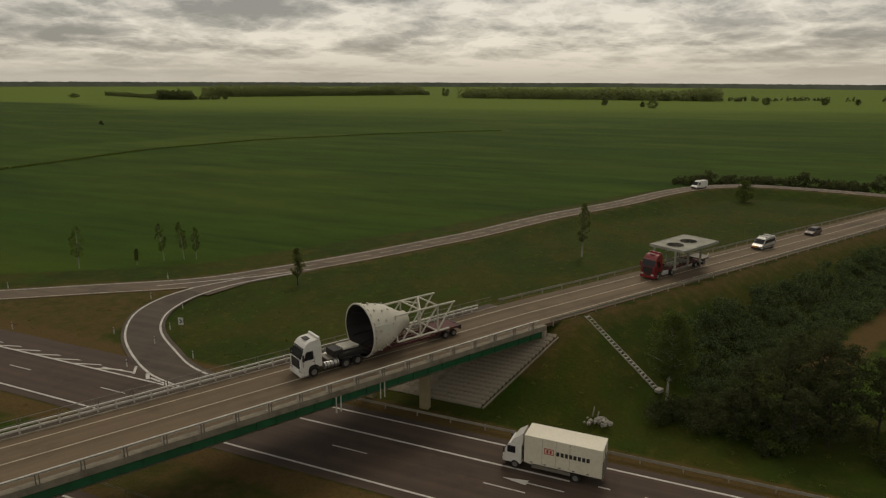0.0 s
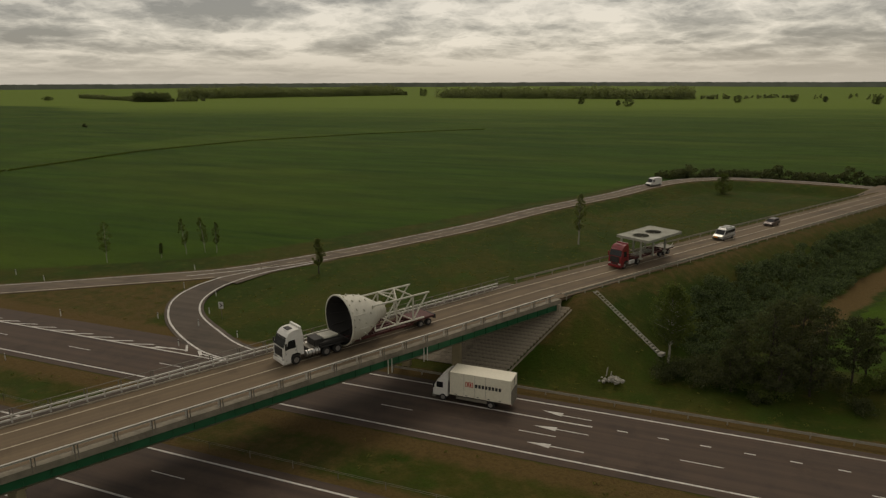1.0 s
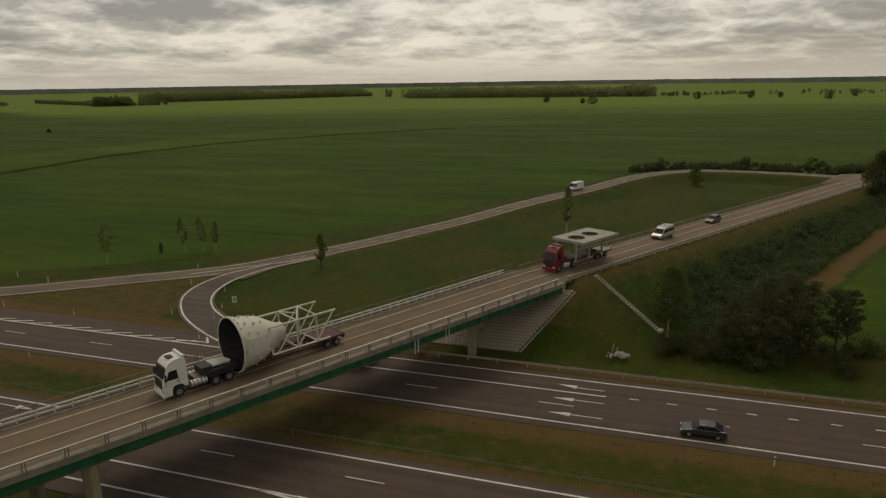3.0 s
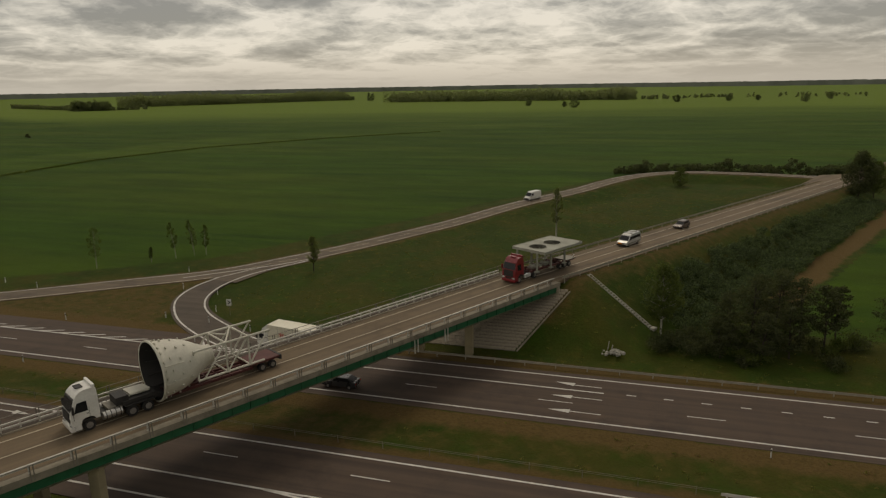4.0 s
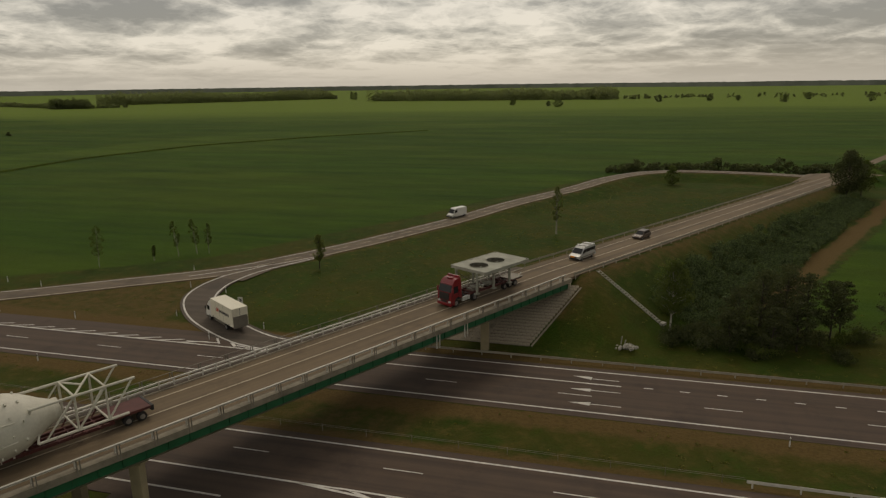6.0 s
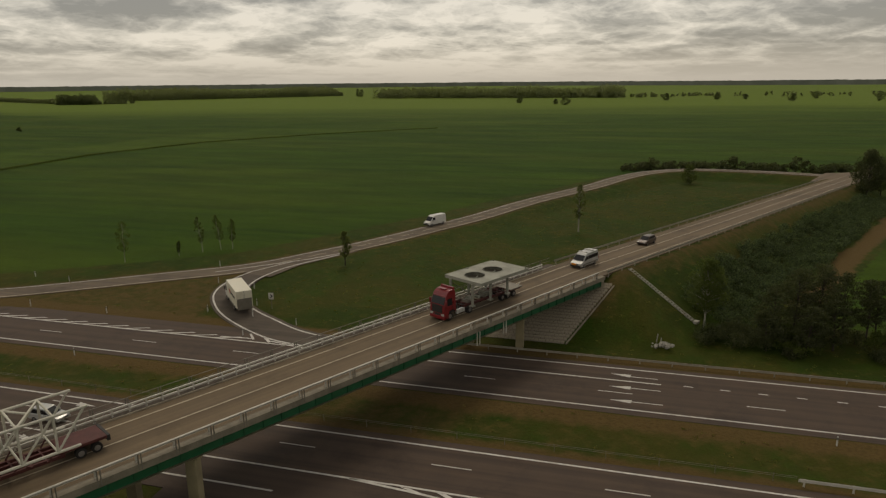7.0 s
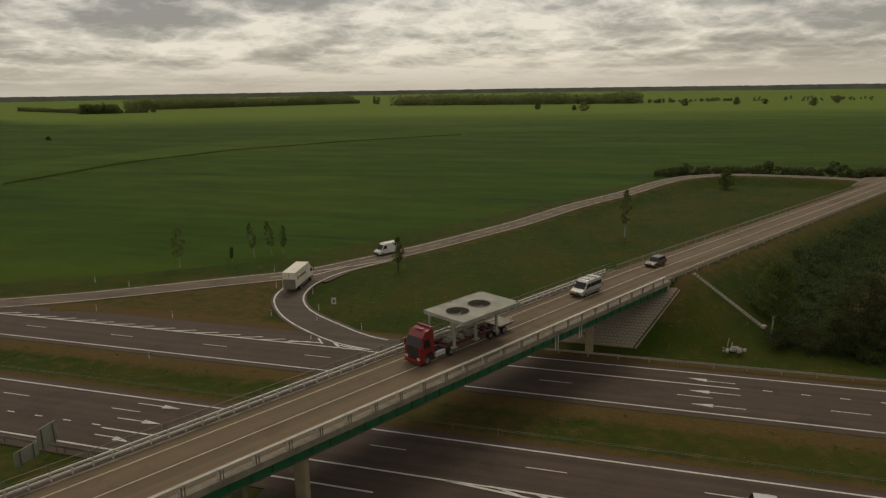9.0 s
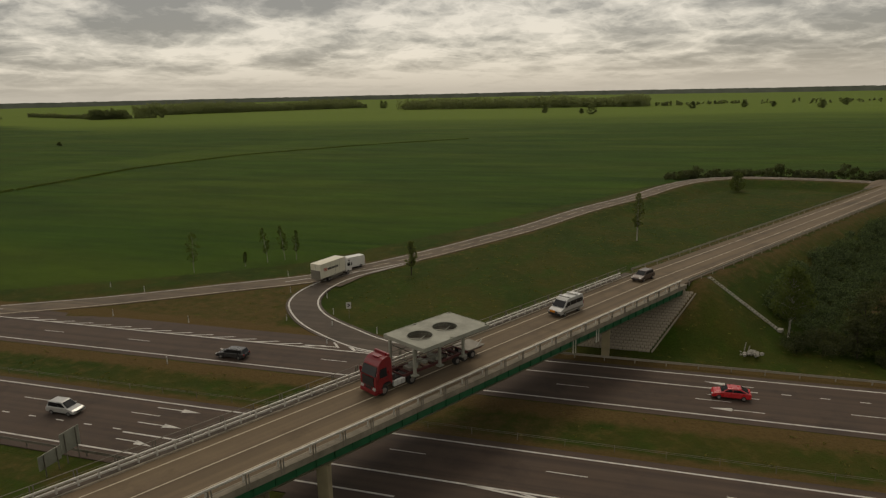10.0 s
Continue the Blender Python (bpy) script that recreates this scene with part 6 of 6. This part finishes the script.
def car(name, label, paint, L=4.4, H=1.46, estate=False, spin=None):
    """A passenger car, its origin at its middle."""
    th = empty(name, label=label, category="car")
    f = L / 2
    rear = [(-f + 0.10, 0.95), (-f, 0.7)] if estate else [(-f + 0.05, 0.92), (-f, 0.7)]
    bm = B(); prism(bm, [(f, 0.32), (f - 0.02, 0.6), (f - 0.35, 0.78), (f - 1.15, 0.92), (-f + 0.3, 0.98)] + rear + [(-f + 0.05, 0.32)], -0.88, 0.88, 0.05, 0.07); part("body", bm, paint, th)
    rb = (-f + 0.12, -f + 0.42) if estate else (-f + 0.35, -f + 1.15)
    bm = B(); prism(bm, [(f - 1.1, 0.9), (f - 1.85, H - 0.03), (f - 2.4, H), (rb[1], H - 0.03), (rb[0], 0.94)], -0.78, 0.78, 0.14, 0.05); cab = part("cabin", bm, paint, th)
    bm = B(); prism(bm, [(f - 1.17, 0.95), (f - 1.83, H - 0.09), (f - 1.76, H - 0.07), (f - 1.07, 0.95)], -0.68, 0.68, 0.08); part("windscreen", bm, M_GLASS, th)
    bm = B(); prism(bm, [(rb[0] + 0.02, 0.99), (rb[1] - 0.02, H - 0.09), (rb[1] - 0.08, H - 0.07), (rb[0] - 0.05, 0.99)], -0.66, 0.66, 0.08); part("rear_window", bm, M_GLASS, th)
    for y in (-1, 1):
        for a, b_, c, d in ((f - 1.35, f - 1.93, f - 2.3, f - 2.3), (f - 2.38, f - 2.38, rb[1] + 0.1, rb[0] + 0.25)):
            bm = B(); prism(bm, [(a, 0.97), (b_, H - 0.13), (c, H - 0.12), (d, 0.98)], y * 0.725 - 0.05, y * 0.725 + 0.05, 0.0); part("side_window", bm, M_GLASS, th)
        bm = B(); bx(bm, f - 0.14, f + 0.005, y * 0.66 - 0.16, y * 0.66 + 0.16, 0.58, 0.70, 0.03); part("headlight", bm, M_LAMP, th)
        bm = B(); bx(bm, -f - 0.005, -f + 0.12, y * 0.7 - 0.12, y * 0.7 + 0.12, 0.7, 0.86, 0.02); part("tail_light", bm, M_TAIL, th)
        bm = B(); bx(bm, f - 1.5, f - 1.38, y * 0.93 - 0.08, y * 0.93 + 0.08, 0.93, 1.05, 0.03); part("mirror", bm, paint, th)
        for x in (f - 0.85, -f + 0.85):
            wheel(th, x, y * 0.80, 0.31, 0.2, spin)
    bm = B(); bx(bm, f - 0.06, f + 0.01, -0.45, 0.45, 0.42, 0.56, 0.02); part("grille", bm, M_BLACK, th)
    return th

HAULER = heavy_hauler()
PLATFORM = platform_truck()
BOXY = box_truck()
ESCORT = van("escort_minibus", "silver escort minibus with roof light bars and amber panel", M_SILVER, 5.2, 2.2, True, True, SPIN_E)
COURIER = van("panel_van", "white high-roof panel van on the side road", M_WHITE, 5.9, 2.5, False)
FOLLOW = car("saloon_car", "brown-grey hatchback following the convoy", M_BRONZE, 4.2, 1.5, True, SPIN_C)
CAR_A = car("black_car", "black saloon car on the motorway", M_DGREY, 4.5, 1.42)
CAR_B = car("grey_estate", "dark grey estate car on the motorway", M_DGREY, 4.6, 1.48, True)
CAR_C = car("silver_hatchback", "silver hatchback on the near motorway carriageway", M_SILVER, 4.1, 1.55, True)
CAR_D = car("silver_estate", "silver compact estate on the near motorway carriageway", M_SILVER, 4.2, 1.58, True)
CAR_E = car("red_car", "bright red saloon car on the motorway", M_REDCAR, 4.4, 1.40)

BOX_PATH = spline([(60, 6.5, 0), (30, 6.5, 0), (0, 6.45, 0), (-20, 6.6, 0), (-36, 7.6, 0), (-46, 9.6, 0), (-54, 13.2, 0), (-61, 18.4, 0), (-66.2, 25.2, 0), (-68.4, 33, 0), (-67.4, 41.5, 0), (-62, 51.5, 0), (-51, 66, 0), (-38, 86, 0)], 1.5)

def motions():
    """All that moves: the convoy, the ramp lorry, the side-road van, the motorway cars."""
    back = 61.3 - 180
    def lerp(tab, t):
        for (a, x), (b_, y) in zip(tab, tab[1:]):
            if t <= b_:
                return x + (y - x) * (t - a) / (b_ - a)
        return tab[-1][1]
    def convoy(th, tab, o, spin):
        ts = [i * 0.5 for i in range(21)]
        rows = []
        for t in ts:
            s = lerp(tab, t)
            slope = math.degrees(math.atan(0.02)) if s > S1 + 3 else 0.0
            p = wp(s, o, road_z(s))
            rows.append((t, pose(p.x, p.y, p.z, 0, slope, back)))
        walk(th, rows)
        for ob, (x, y, z), r in spin:
            rr, n = [], 151
            for i in range(n):
                t = i * 10.0 / (n - 1)
                turn = (tab[0][1] - lerp(tab, t)) / r
                rr.append((t, pose(x, y, z, 0, math.degrees(turn), 0)))
            walk(ob, rr)
    convoy(HAULER, [(0, 2.2), (1, -6.5), (2.5, -19.4), (4.5, -36.0), (5.5, -44.4), (7.5, -61.0), (10, -82.0)], -0.5, SPIN_W)
    convoy(PLATFORM, [(0, 58.4), (2.5, 37.9), (5, 17.2), (7.5, -3.5), (10, -24.8)], -0.5, SPIN_R)
    convoy(ESCORT, [(0, 95.0), (5, 52.0), (10, 9.0)], -0.9, SPIN_E)
    convoy(FOLLOW, [(0, 116.2), (5, 73.6), (10, 29.6)], -1.3, SPIN_C)
    # the box lorry: distance of its front along its path
    tab = [(0, 61.7), (0.5, 67.9), (1, 73.7), (1.5, 79.6), (2.5, 90.2), (4.5, 107.3), (5.5, 116.0), (7.5, 133.0), (9, 143.0), (10, 151.3)]
    rows = []
    for i in range(21):
        t = i * 0.5
        d = lerp(tab, t)
        a, _ = along(BOX_PATH, d); b_, _ = along(BOX_PATH, d - 7.6)
        h = (a - b_)
        rows.append((t, pose(a.x, a.y, zr(a.y) + 0.02, 0, -math.degrees(math.atan2(zr(a.y) - zr(b_.y), 7.6)), math.degrees(math.atan2(h.y, h.x)))))
    walk(BOXY, rows)
    # the van: down the side road
    pts = [(0, 7.4, 173.5), (1, -0.5, 162.0), (2.5, -11.8, 144.5), (4, -22.6, 124.5), (5.5, -34.0, 103.0), (7, -45.5, 82.5), (8, -53.3, 69.5), (9, -60.3, 57.0), (10, -67.3, 46.6)]
    rows = []
    for i, (t, x, y) in enumerate(pts):
        q = pts[min(i + 1, len(pts) - 1)]; p = pts[max(i - 1, 0)]
        rows.append((t, pose(x, y, zr(y) + 0.02, 0, 0, math.degrees(math.atan2(q[2] - p[2], q[1] - p[1])))))
    walk(COURIER, rows)
    # the motorway: place at a time, speed
    for th, t0, x0, y, v in ((CAR_A, 3.8, -18.0, -0.6, -41.5), (CAR_B, 8.3, -6.0, -0.5, -34.2), (CAR_C, 8.3, -18.3, -20.2, 32.5), (CAR_D, 10.0, -73.8, -20.2, 28.0), (CAR_E, 9.8, 8.2, 3.2, -33.0)):
        rz = 180 if v < 0 else 0
        walk(th, [(t, pose(x0 + v * (t - t0), y, 0.01, 0, 0, rz)) for t in (0, 2.5, 5, 7.5, 10)])

motions()
